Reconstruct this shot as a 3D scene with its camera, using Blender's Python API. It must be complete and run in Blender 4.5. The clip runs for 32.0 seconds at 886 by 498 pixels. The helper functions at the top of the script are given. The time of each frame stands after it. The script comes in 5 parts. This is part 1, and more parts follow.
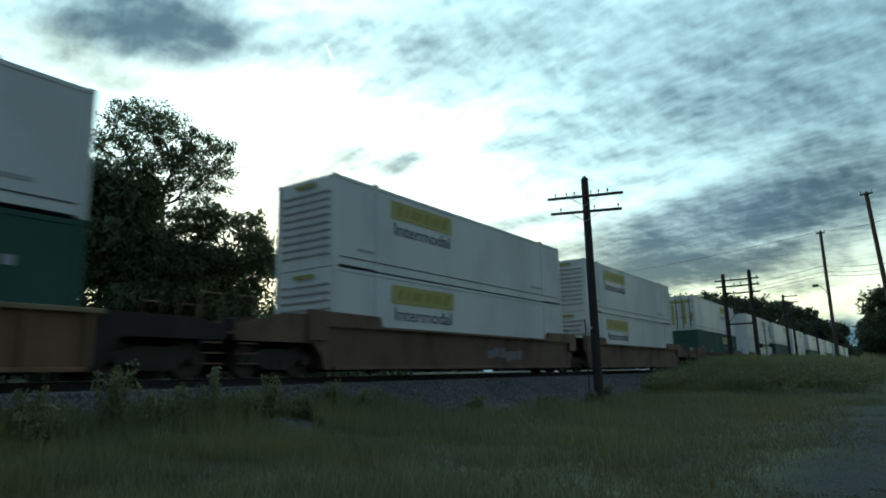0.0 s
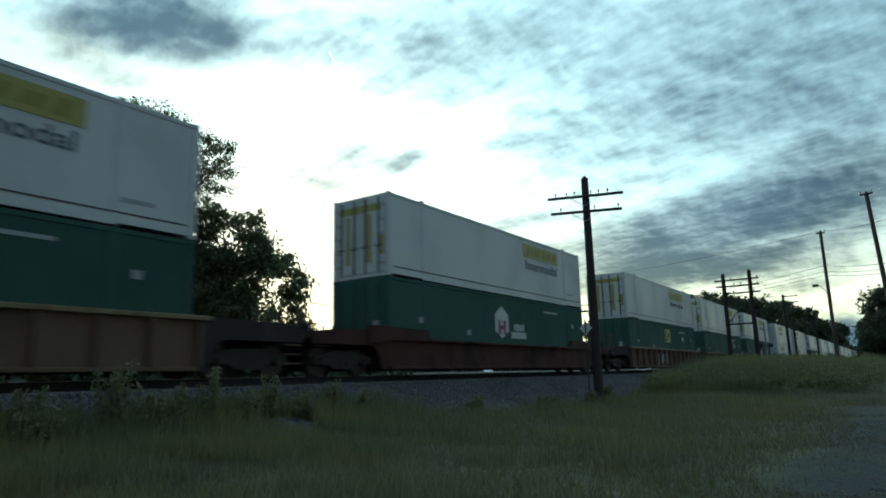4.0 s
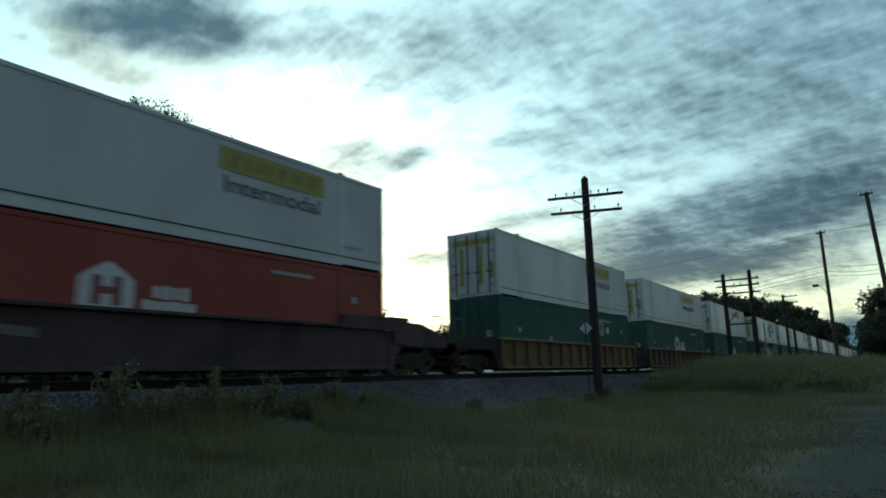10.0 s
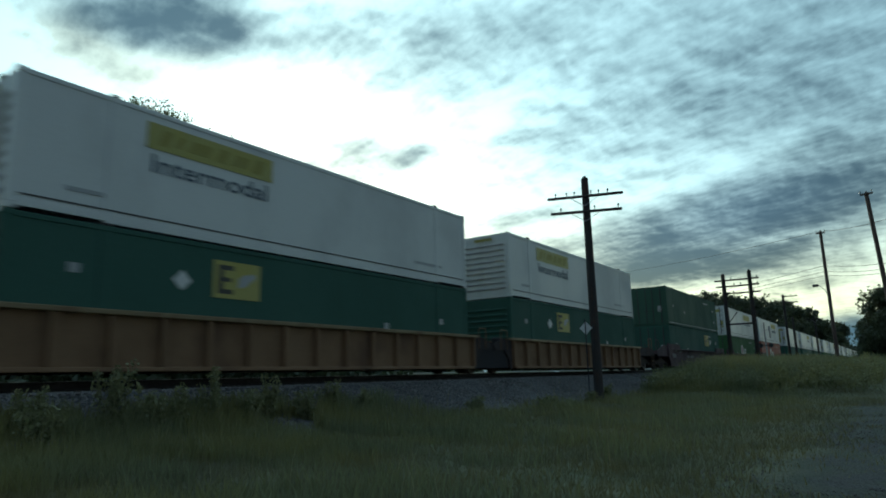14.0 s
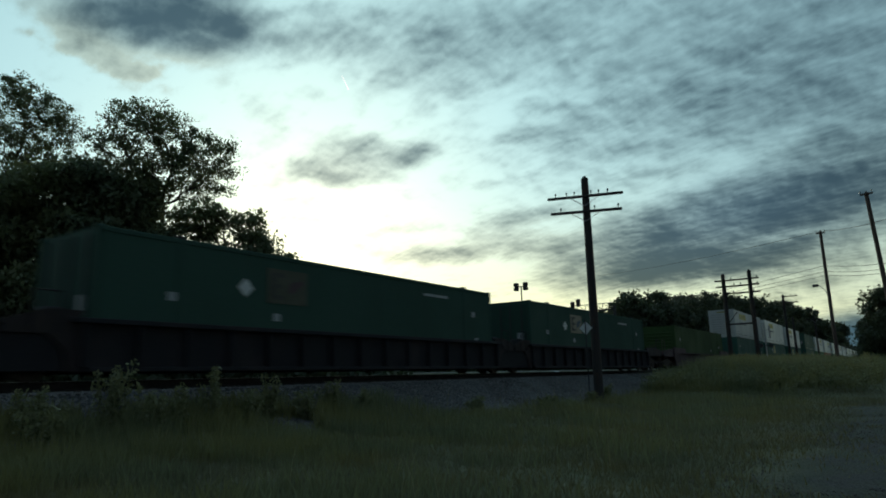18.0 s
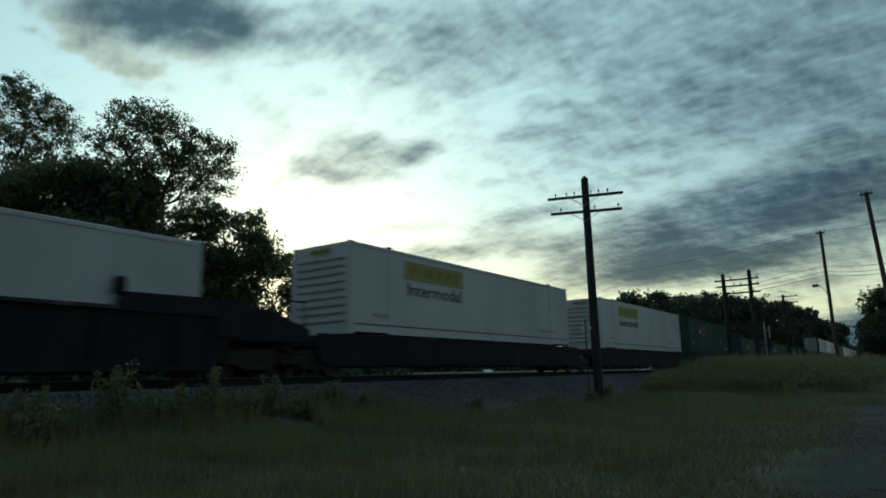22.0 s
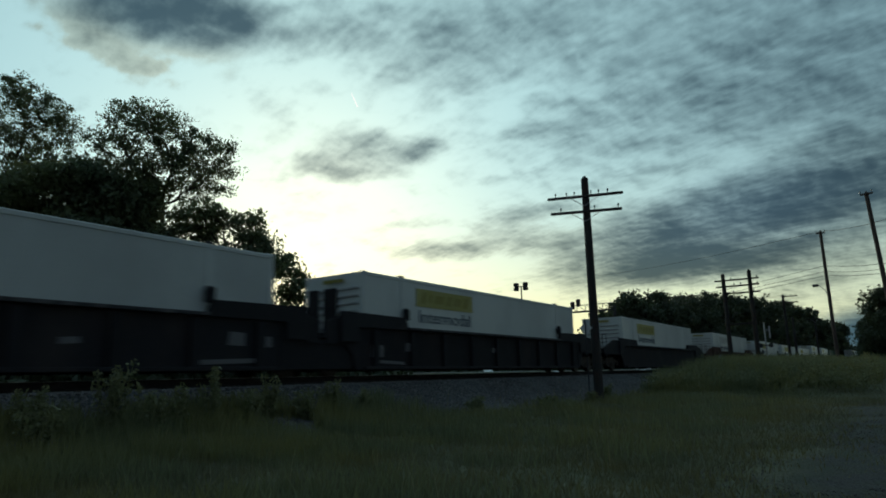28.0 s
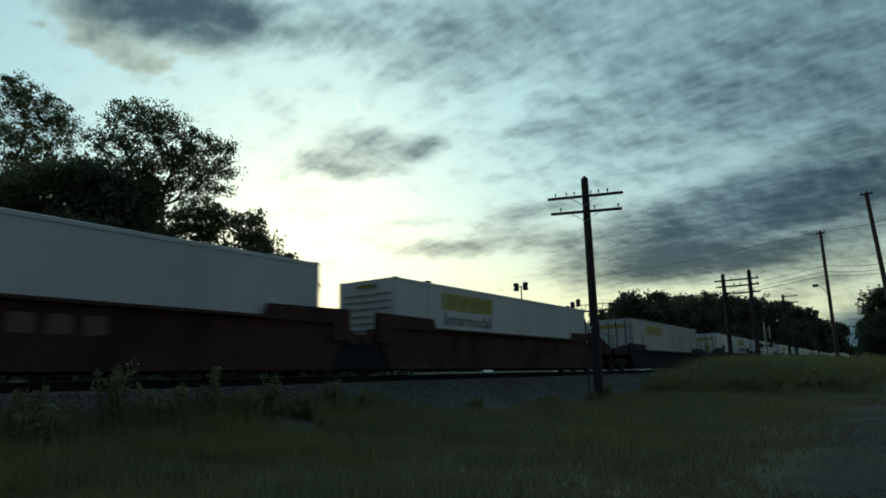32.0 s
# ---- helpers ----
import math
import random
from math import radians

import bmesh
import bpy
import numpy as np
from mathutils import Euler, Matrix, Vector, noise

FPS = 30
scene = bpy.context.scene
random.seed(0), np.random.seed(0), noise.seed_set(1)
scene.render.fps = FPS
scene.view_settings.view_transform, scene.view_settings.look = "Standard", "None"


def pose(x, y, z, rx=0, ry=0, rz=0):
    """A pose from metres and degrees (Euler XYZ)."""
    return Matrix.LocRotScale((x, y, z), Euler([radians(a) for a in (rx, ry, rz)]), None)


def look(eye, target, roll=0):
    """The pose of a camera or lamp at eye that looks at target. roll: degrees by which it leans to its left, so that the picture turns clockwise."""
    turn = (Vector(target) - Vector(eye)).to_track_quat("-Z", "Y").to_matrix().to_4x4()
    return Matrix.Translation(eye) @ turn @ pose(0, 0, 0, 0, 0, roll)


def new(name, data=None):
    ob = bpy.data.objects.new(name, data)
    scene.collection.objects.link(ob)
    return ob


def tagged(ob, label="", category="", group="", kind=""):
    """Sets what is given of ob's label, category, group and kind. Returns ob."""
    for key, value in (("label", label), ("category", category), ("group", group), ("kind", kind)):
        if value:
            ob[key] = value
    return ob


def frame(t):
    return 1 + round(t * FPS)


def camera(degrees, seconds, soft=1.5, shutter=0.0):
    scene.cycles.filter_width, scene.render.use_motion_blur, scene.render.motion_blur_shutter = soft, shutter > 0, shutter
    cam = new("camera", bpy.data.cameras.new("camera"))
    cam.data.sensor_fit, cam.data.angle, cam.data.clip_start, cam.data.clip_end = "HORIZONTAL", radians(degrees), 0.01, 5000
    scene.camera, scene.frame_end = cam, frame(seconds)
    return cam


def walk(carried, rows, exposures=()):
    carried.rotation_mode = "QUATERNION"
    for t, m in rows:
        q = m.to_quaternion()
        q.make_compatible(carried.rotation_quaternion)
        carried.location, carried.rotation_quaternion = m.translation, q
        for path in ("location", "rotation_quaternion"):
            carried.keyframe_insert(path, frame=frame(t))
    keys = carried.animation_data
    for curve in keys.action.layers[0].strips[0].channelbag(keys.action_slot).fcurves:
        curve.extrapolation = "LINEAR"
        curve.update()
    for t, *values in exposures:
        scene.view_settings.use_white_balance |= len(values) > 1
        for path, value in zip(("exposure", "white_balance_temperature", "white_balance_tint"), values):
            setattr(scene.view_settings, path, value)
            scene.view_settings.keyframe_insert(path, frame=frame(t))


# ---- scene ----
# ---------------------------------------------------------------- camera
EYE = Vector((0.0, 0.0, 1.25))
YAW, PITCH, ROLL = radians(34.426), radians(11.125), -1.369
AIM = EYE + 100 * Vector((math.cos(YAW) * math.cos(PITCH), math.sin(YAW) * math.cos(PITCH), math.sin(PITCH)))
cam = camera(68.92, 32.0, soft=1.8, shutter=0.3)
walk(cam, [(0.0, look(EYE, AIM, ROLL)), (32.0, look(EYE, AIM, ROLL))],
     exposures=[(0.0, 0.80, 6280, 10), (3.0, 0.84, 6280, 10), (6.0, 0.76, 6280, 10), (7.0, 0.62, 6280, 10), (8.0, 0.66, 6280, 10), (9.0, 0.68, 6280, 10), (10.0, 0.5, 6280, 10), (11.0, 0.72, 6280, 10), (12.0, 0.82, 6280, 10), (13.0, 0.58, 6280, 10), (14.0, 0.72, 6280, 10), (14.7, 0.68, 6280, 10), (16.0, 0.08, 6420, 10), (19.5, 0.0, 6420, 10), (22.0, 0.0, 6420, 10), (24.0, -0.08, 6420, 10), (29.0, -0.14, 6420, 10), (32.0, -0.12, 6420, 10)])

# ---------------------------------------------------------------- world and sun
SUN_DIR = Vector((0.6713, 0.7185, 0.1818)).normalized()
SUN_EL = math.asin(SUN_DIR.z)
SUN_AZ = math.atan2(SUN_DIR.x, SUN_DIR.y)


class Net:
    """A short way to write node trees."""

    def __init__(self, tree):
        self.tree = tree
        tree.nodes.clear()

    def add(self, kind, **kw):
        n = self.tree.nodes.new(kind)
        for k, v in kw.items():
            if k == "op":
                n.operation = v
            elif k == "blend":
                n.blend_type = v
            elif k == "dtype":
                n.data_type = v
            elif k == "sky":
                n.sky_type = v
        return n

    def link(self, a, b):
        self.tree.links.new(a, b)

    def put(self, sock, v):
        if isinstance(v, bpy.types.NodeSocket):
            self.link(v, sock)
        else:
            sock.default_value = v

    def math(self, op, a, b=0.0, c=None, clamp=False):
        n = self.add("ShaderNodeMath", op=op)
        n.use_clamp = clamp
        self.put(n.inputs[0], a)
        self.put(n.inputs[1], b)
        if c is not None:
            self.put(n.inputs[2], c)
        return n.outputs[0]

    def vec(self, op, a, b=(0, 0, 0), scale=None):
        n = self.add("ShaderNodeVectorMath", op=op)
        self.put(n.inputs[0], a)
        self.put(n.inputs[1], b)
        if scale is not None:
            self.put(n.inputs[3], scale)
        return n.outputs[1] if op in ("DOT_PRODUCT", "LENGTH") else n.outputs[0]

    def noise(self, vector, scale, detail=4.0, rough=0.55, distortion=0.0):
        n = self.add("ShaderNodeTexNoise")
        self.put(n.inputs["Vector"], vector)
        n.inputs["Scale"].default_value = scale
        n.inputs["Detail"].default_value = detail
        n.inputs["Roughness"].default_value = rough
        n.inputs["Distortion"].default_value = distortion
        return n.outputs["Fac"]

    def ramp(self, x, a, b, lo=0.0, hi=1.0, smooth=True):
        n = self.add("ShaderNodeMapRange")
        if smooth:
            n.interpolation_type = "SMOOTHSTEP"
        self.put(n.inputs[0], x)
        for i, v in enumerate((a, b, lo, hi)):
            self.put(n.inputs[1 + i], v)
        return n.outputs[0]

    def mix(self, fac, a, b, blend="MIX"):
        n = self.add("ShaderNodeMix", dtype="RGBA", blend=blend)
        self.put(n.inputs[0], fac)
        self.put(n.inputs[6], a if isinstance(a, bpy.types.NodeSocket) else (*a, 1))
        self.put(n.inputs[7], b if isinstance(b, bpy.types.NodeSocket) else (*b, 1))
        return n.outputs[2]


world = bpy.data.worlds.new("dusk_sky")
scene.world = world
world.use_nodes = True
net = Net(world.node_tree)
sky = net.add("ShaderNodeTexSky", sky="NISHITA")
sky.sun_disc = False
sky.sun_elevation = SUN_EL
sky.sun_rotation = SUN_AZ
sky.air_density, sky.dust_density, sky.ozone_density = 1.2, 1.5, 2.0
way = net.add("ShaderNodeTexCoord").outputs["Generated"]
near_sun = net.math("SUBTRACT", 1.0, net.vec("DOT_PRODUCT", way, tuple(SUN_DIR)))
glow = net.math("POWER", 2.718, net.math("MULTIPLY", near_sun, -4.6))
core = net.math("POWER", 2.718, net.math("MULTIPLY", near_sun, -36.0))
wide = net.math("POWER", 2.718, net.math("MULTIPLY", near_sun, -2.0))
sep = net.add("ShaderNodeSeparateXYZ")
net.link(way, sep.inputs[0])
rise = net.math("DIVIDE", sep.outputs[2], 0.165)
low = net.math("POWER", 2.718, net.math("MULTIPLY", net.math("MULTIPLY", rise, rise), -1.0))
away = net.ramp(near_sun, 0.25, 1.0, 1.0, 0.27)          # the eastern sky is already dark
away = net.math("MULTIPLY", away, net.ramp(sep.outputs[2], 0.55, 0.95, 1.0, 2.15))
deep_blue = net.mix(net.ramp(near_sun, 0.55, 1.3), (0.175, 0.312, 0.362), (0.192, 0.290, 0.385))
high = net.mix(glow, net.vec("SCALE", deep_blue, scale=away), (0.55, 0.865, 0.86))
high = net.mix(net.math("MULTIPLY", net.math("MULTIPLY", low, wide), 1.2, clamp=True), high, (0.94, 0.91, 0.46))
high = net.mix(net.math("MULTIPLY", core, 0.6), high, (1.0, 1.05, 0.76))
total = net.mix(0.015, high, sky.outputs[0], "ADD")
bg = net.add("ShaderNodeBackground")
net.link(total, bg.inputs[0])
bg.inputs[1].default_value = 1.07
out = net.add("ShaderNodeOutputWorld")
net.link(bg.outputs[0], out.inputs[0])

sun_data = bpy.data.lights.new("sun", "SUN")
sun_data.energy, sun_data.angle, sun_data.color = 0.3, radians(12), (1.0, 0.9, 0.72)
sun = new("sun", sun_data)
sun.matrix_world = look(SUN_DIR * 50, (0, 0, 0))

# ---------------------------------------------------------------- plan
RAIL_Z = 1.32            # top of the rails
TRACK_Y = 14.72          # middle of the track
SPEED = 22.137           # the train, metres a second
BOX_L, BOX_W, BOX_H = 16.154, 2.591, 2.896
MOVING = []              # things of the train and where they are at the start


# ---------------------------------------------------------------- materials
def material(name, color, rough=0.6, metal=0.0, grain=0.15, scale=3.0, bump=0.2, dirt=None, dirt_amount=0.5, spread=0.0,
             streak=False, fine=60.0, gloss=0.5):
    """A surface with variation at two scales: broad stains and fine grain."""
    m = bpy.data.materials.new(name)
    m.use_nodes = True
    n = Net(m.node_tree)
    pos = n.add("ShaderNodeTexCoord").outputs["Object"]
    broad = n.noise(n.vec("MULTIPLY", pos, (0.5, 1.0, 0.3) if streak else (1.0, 1.0, 1.0)), scale, 5.0, 0.6)
    small = n.noise(pos, fine, 3.0, 0.6)
    dark = tuple(c * (1 - grain) for c in color)
    lite = tuple(min(1.0, c * (1 + grain)) for c in color)
    col = n.mix(n.ramp(small, 0.3, 0.7), dark, lite)
    if dirt:
        col = n.mix(n.math("MULTIPLY", n.ramp(broad, 0.45, 0.72), dirt_amount), col, dirt)
    if spread:
        rnd = n.add("ShaderNodeObjectInfo").outputs["Random"]
        hsv = n.add("ShaderNodeHueSaturation")
        n.link(n.ramp(rnd, 0, 1, 1 - spread, 1 + spread, False), hsv.inputs["Value"])
        n.link(col, hsv.inputs["Color"])
        col = hsv.outputs[0]
    b = n.add("ShaderNodeBsdfPrincipled")
    n.link(col, b.inputs["Base Color"])
    n.link(n.ramp(broad, 0.3, 0.7, max(0.05, rough - 0.12), min(1.0, rough + 0.12)), b.inputs["Roughness"])
    b.inputs["Metallic"].default_value = metal
    b.inputs["Specular IOR Level"].default_value = gloss
    if bump:
        bu = n.add("ShaderNodeBump")
        bu.inputs["Strength"].default_value = bump
        bu.inputs["Distance"].default_value = 0.02
        n.link(small, bu.inputs["Height"])
        n.link(bu.outputs[0], b.inputs["Normal"])
    o = n.add("ShaderNodeOutputMaterial")
    n.link(b.outputs[0], o.inputs[0])
    return m


def leafy(name, color, spread=0.35):
    m = bpy.data.materials.new(name)
    m.use_nodes = True
    n = Net(m.node_tree)
    rnd = n.add("ShaderNodeNewGeometry").outputs["Random Per Island"]
    col = n.mix(rnd, tuple(c * (1 - spread) for c in color), tuple(c * (1 + spread) for c in color))
    pos = n.add("ShaderNodeTexCoord").outputs["Object"]
    col = n.mix(n.ramp(n.noise(pos, 0.5, 3.0), 0.35, 0.65, 0.0, 0.6), col, (color[0] * 1.3, color[1] * 1.05, color[2] * 0.6))
    d = n.add("ShaderNodeBsdfPrincipled")
    n.link(col, d.inputs["Base Color"])
    d.inputs["Roughness"].default_value = 0.65
    t = n.add("ShaderNodeBsdfTranslucent")
    n.link(col, t.inputs[0])
    s = n.add("ShaderNodeMixShader")
    s.inputs[0].default_value = 0.4
    n.link(d.outputs[0], s.inputs[1])
    n.link(t.outputs[0], s.inputs[2])
    o = n.add("ShaderNodeOutputMaterial")
    n.link(s.outputs[0], o.inputs[0])
    return m


WHITE = material("white_painted_panel", (0.612, 0.645, 0.635), 0.5, 0, 0.04, 0.7, 0.08, (0.35, 0.36, 0.36), 0.34, 0.05, True, 25)
OFFWHITE = material("old_white_panel", (0.50, 0.525, 0.52), 0.6, 0, 0.05, 0.8, 0.1, (0.28, 0.27, 0.25), 0.5, 0.04, True, 25)
GREYTRIM = material("grey_trim", (0.40, 0.41, 0.41), 0.5, 0, 0.08, 2, 0.1, (0.2, 0.19, 0.18), 0.5)
SEAM = material("dark_seam", (0.05, 0.05, 0.05), 0.8, 0, 0.1, 2, 0)
GREEN = material("dark_green_paint", (0.042, 0.108, 0.086), 0.7, 0, 0.08, 0.8, 0.1, (0.04, 0.085, 0.065), 0.4, 0.08, True, 25, 0.12)
DARKGREEN = material("dull_green_paint", (0.042, 0.088, 0.068), 0.75, 0, 0.08, 0.8, 0.1, (0.045, 0.07, 0.055), 0.4, 0.08, True, 25, 0.12)
FADEDGREEN = material("faded_green_paint", (0.056, 0.118, 0.086), 0.7, 0, 0.08, 0.8, 0.1, (0.04, 0.075, 0.055), 0.5, 0.05, True, 25, 0.12)
LIME = material("bright_green_paint", (0.06, 0.145, 0.065), 0.7, 0, 0.08, 0.8, 0.1, (0.05, 0.09, 0.04), 0.4, 0.05, True, 25, 0.12)
OLIVE = material("olive_green_paint", (0.045, 0.085, 0.03), 0.7, 0, 0.08, 0.8, 0.1, (0.04, 0.05, 0.03), 0.5, 0.05, True, 25, 0.12)
RED = material("orange_red_paint", (0.29, 0.05, 0.034), 0.6, 0, 0.06, 0.8, 0.1, (0.2, 0.05, 0.03), 0.4, 0.04, True, 25)
YELLOW = material("yellow_decal", (0.365, 0.34, 0.095), 0.5, 0, 0.06, 2, 0.05, (0.4, 0.33, 0.05), 0.4)
TANSIGN = material("faded_tan_sign", (0.26, 0.225, 0.165), 0.6, 0, 0.1, 3, 0)
DULLSIGN = material("faded_sign", (0.062, 0.066, 0.042), 0.6, 0, 0.1, 3, 0)
OLIVEINK = material("olive_ink", (0.29, 0.26, 0.055), 0.6, 0, 0.1, 3, 0)
INK = material("slate_blue_ink", (0.07, 0.10, 0.13), 0.6, 0, 0.1, 3, 0)
DARKINK = material("black_ink", (0.045, 0.045, 0.038), 0.6, 0, 0.1, 3, 0)
PALEINK = material("pale_grey_ink", (0.35, 0.37, 0.38), 0.6, 0, 0.1, 3, 0)
WHITEINK = material("white_ink", (0.62, 0.64, 0.62), 0.6, 0, 0.06, 3, 0)
REDINK = material("faded_red_ink", (0.26, 0.07, 0.085), 0.6, 0, 0.06, 3, 0)
TAN = material("weathered_orange_steel", (0.20, 0.115, 0.058), 0.75, 0, 0.2, 1.6, 0.3, (0.10, 0.055, 0.035), 0.75, 0.1, True)
CHORD = material("worn_yellow_steel", (0.22, 0.165, 0.085), 0.7, 0, 0.15, 2.5, 0.25, (0.16, 0.09, 0.05), 0.7, 0.1)
BROWN = material("weathered_brown_steel", (0.148, 0.089, 0.055), 0.8, 0, 0.2, 1.6, 0.3, (0.082, 0.054, 0.042), 0.75, 0.1, True)
PLUM = material("dark_maroon_steel", (0.072, 0.043, 0.049), 0.8, 0, 0.25, 1.6, 0.3, (0.035, 0.028, 0.03), 0.7, 0.1, True)
RUST = material("red_brown_steel", (0.082, 0.038, 0.031), 0.85, 0, 0.3, 1.6, 0.3, (0.035, 0.026, 0.025), 0.85, 0.1, True, 60, 0.2)
GRIMY = material("sooty_brown_steel", (0.042, 0.034, 0.034), 0.85, 0, 0.3, 1.6, 0.3, (0.085, 0.06, 0.05), 0.6, 0.1, True, 60, 0.2)
BLACK = material("grimy_black_steel", (0.021, 0.021, 0.025), 0.85, 0, 0.3, 1.2, 0.3, (0.055, 0.046, 0.046), 0.7, 0.15, True, 40, 0.25)
WORNRAIL = material("worn_black_rail", (0.03, 0.03, 0.036), 0.7, 0, 0.25, 2.4, 0.2, (0.15, 0.14, 0.14), 0.75, 0.1, False, 30, 0.3)
TRUCK = material("rusty_cast_steel", (0.045, 0.036, 0.03), 0.85, 0.0, 0.25, 6, 0.4, (0.08, 0.05, 0.03), 0.6)
WHEELM = material("wheel_steel", (0.06, 0.05, 0.045), 0.6, 0.5, 0.2, 8, 0.2, (0.09, 0.05, 0.03), 0.5)
PAINTA = material("faded_spray_paint", (0.36, 0.37, 0.42), 0.7, 0, 0.2, 3, 0)
PAINTB = material("grey_spray_paint", (0.17, 0.17, 0.18), 0.7, 0, 0.2, 3, 0)
PAINTC = material("stencilled_white", (0.15, 0.15, 0.16), 0.7, 0, 0.15, 3, 0)
PAINTD = material("stencilled_tan", (0.15, 0.10, 0.065), 0.7, 0, 0.15, 3, 0)
RAILM = material("rusty_rail", (0.028, 0.024, 0.022), 0.9, 0.0, 0.2, 10, 0.3)
RAILTOP = material("polished_rail_head", (0.42, 0.42, 0.42), 0.35, 1.0, 0.05, 10, 0.02)
TIEM = material("creosote_timber", (0.06, 0.045, 0.035), 0.9, 0, 0.3, 5, 0.5, (0.11, 0.10, 0.09), 0.5, 0.2)
POLEM = material("tarred_pole_wood", (0.03, 0.027, 0.027), 0.9, 0, 0.3, 6, 0.5, (0.09, 0.05, 0.035), 0.6, 0.1, True)
POLER = material("weathered_pole_wood", (0.10, 0.068, 0.058), 0.9, 0, 0.25, 6, 0.5, (0.07, 0.05, 0.045), 0.6, 0.1, True)
GALV = material("galvanised_steel", (0.42, 0.43, 0.44), 0.5, 0.8, 0.1, 6, 0.1)
DARKMETAL = material("dark_metal", (0.05, 0.05, 0.055), 0.6, 0.5, 0.1, 6, 0.1)
GLASSINS = material("glass_insulator", (0.05, 0.08, 0.07), 0.2, 0, 0.1, 6, 0)
SIGNM = material("white_sign_sheet", (0.72, 0.73, 0.72), 0.5, 0, 0.05, 4, 0.05, (0.5, 0.48, 0.44), 0.3)
CARWHITE = material("white_car_paint", (0.8, 0.8, 0.8), 0.25, 0, 0.02, 3, 0)
RUBBER = material("black_rubber", (0.02, 0.02, 0.02), 0.9, 0, 0.1, 8, 0.1)
GLASSD = material("dark_window_glass", (0.02, 0.025, 0.03), 0.08, 0, 0.05, 3, 0)
BARK = material("tree_bark", (0.055, 0.042, 0.033), 0.95, 0, 0.3, 5, 0.8, (0.09, 0.08, 0.065), 0.5, 0.1, True)
LEAF = leafy("tree_leaf", (0.115, 0.15, 0.085))
# leaf darkened to hold the shade over far wood, lane trees and scrub
SHADELEAF = leafy("shaded_leaf", (0.05, 0.068, 0.042))
LEAF2 = leafy("shrub_leaf", (0.12, 0.155, 0.088))
GRASSM = leafy("grass_blade", (0.15, 0.147, 0.084), 0.22)
WEEDM = leafy("weed_leaf", (0.175, 0.188, 0.10), 0.28)
STRAW = leafy("dry_seed_stem", (0.26, 0.24, 0.14), 0.3)
STONE = material("ballast_stone", (0.158, 0.150, 0.146), 0.9, 0, 0.3, 6, 0.4, (0.062, 0.059, 0.06), 0.7)
LANESTONE = material("dusty_brown_gravel", (0.105, 0.09, 0.08), 0.95, 0, 0.35, 6, 0.4, (0.06, 0.052, 0.045), 0.7)
WIREM = material("dark_wire", (0.03, 0.03, 0.03), 0.7, 0.3, 0.05, 5, 0)
WALLM = material("beige_wall_panel", (0.30, 0.28, 0.25), 0.8, 0, 0.08, 1.5, 0.1)
CONCRETE = material("pale_concrete", (0.36, 0.355, 0.34), 0.85, 0, 0.12, 1.2, 0.3, (0.25, 0.24, 0.22), 0.6, 0.0, True)
ROOFM = material("grey_roof_sheet", (0.16, 0.16, 0.17), 0.7, 0, 0.1, 1.5, 0.2)


def ground_material():
    m = bpy.data.materials.new("grass_gravel_ballast_ground")
    m.use_nodes = True
    n = Net(m.node_tree)
    pos = n.add("ShaderNodeTexCoord").outputs["Object"]
    s = n.add("ShaderNodeSeparateXYZ")
    n.link(pos, s.inputs[0])
    wob = n.math("MULTIPLY", n.math("SUBTRACT", n.noise(pos, 0.45, 5.0, 0.65), 0.5), 3.2)
    y = n.math("ADD", s.outputs[1], wob)
    grit = n.noise(pos, 28.0, 4.0, 0.7)
    soil = n.mix(n.ramp(grit, 0.3, 0.7), (0.052, 0.056, 0.027), (0.112, 0.12, 0.056))
    soil = n.mix(n.ramp(n.noise(pos, 0.6, 4.0, 0.6), 0.45, 0.7), soil, (0.145, 0.132, 0.073))
    vor = n.add("ShaderNodeTexVoronoi")
    n.link(pos, vor.inputs["Vector"])
    vor.inputs["Scale"].default_value = 14.0
    peb = n.mix(n.ramp(vor.outputs["Distance"], 0.0, 0.5), (0.076, 0.069, 0.065), (0.033, 0.03, 0.03))
    peb = n.mix(n.ramp(n.noise(pos, 1.1, 6.0, 0.7), 0.40, 0.58), peb, (0.041, 0.046, 0.028))
    lane = n.math("MULTIPLY", n.ramp(y, 0.7, 2.0, 1.0, 0.0), n.ramp(s.outputs[0], 24.0, 34.0, 1.0, 0.0))
    stone = n.mix(n.ramp(vor.outputs["Distance"], 0.0, 0.55), (0.145, 0.143, 0.146), (0.04, 0.04, 0.042))
    bed = n.math("MULTIPLY", n.ramp(n.math("ADD", s.outputs[1], n.math("MULTIPLY", wob, 0.4)), 9.9, 10.8),
                 n.ramp(s.outputs[1], 18.2, 19.0, 1.0, 0.0))
    col = n.mix(lane, soil, peb)
    col = n.mix(bed, col, stone)
    b = n.add("ShaderNodeBsdfPrincipled")
    n.link(col, b.inputs["Base Color"])
    b.inputs["Roughness"].default_value = 0.95
    bu = n.add("ShaderNodeBump")
    bu.inputs["Strength"].default_value = 0.6
    bu.inputs["Distance"].default_value = 0.07
    n.link(n.math("ADD", grit, vor.outputs["Distance"]), bu.inputs["Height"])
    n.link(bu.outputs[0], b.inputs["Normal"])
    o = n.add("ShaderNodeOutputMaterial")
    n.link(b.outputs[0], o.inputs[0])
    return m


GROUND = ground_material()


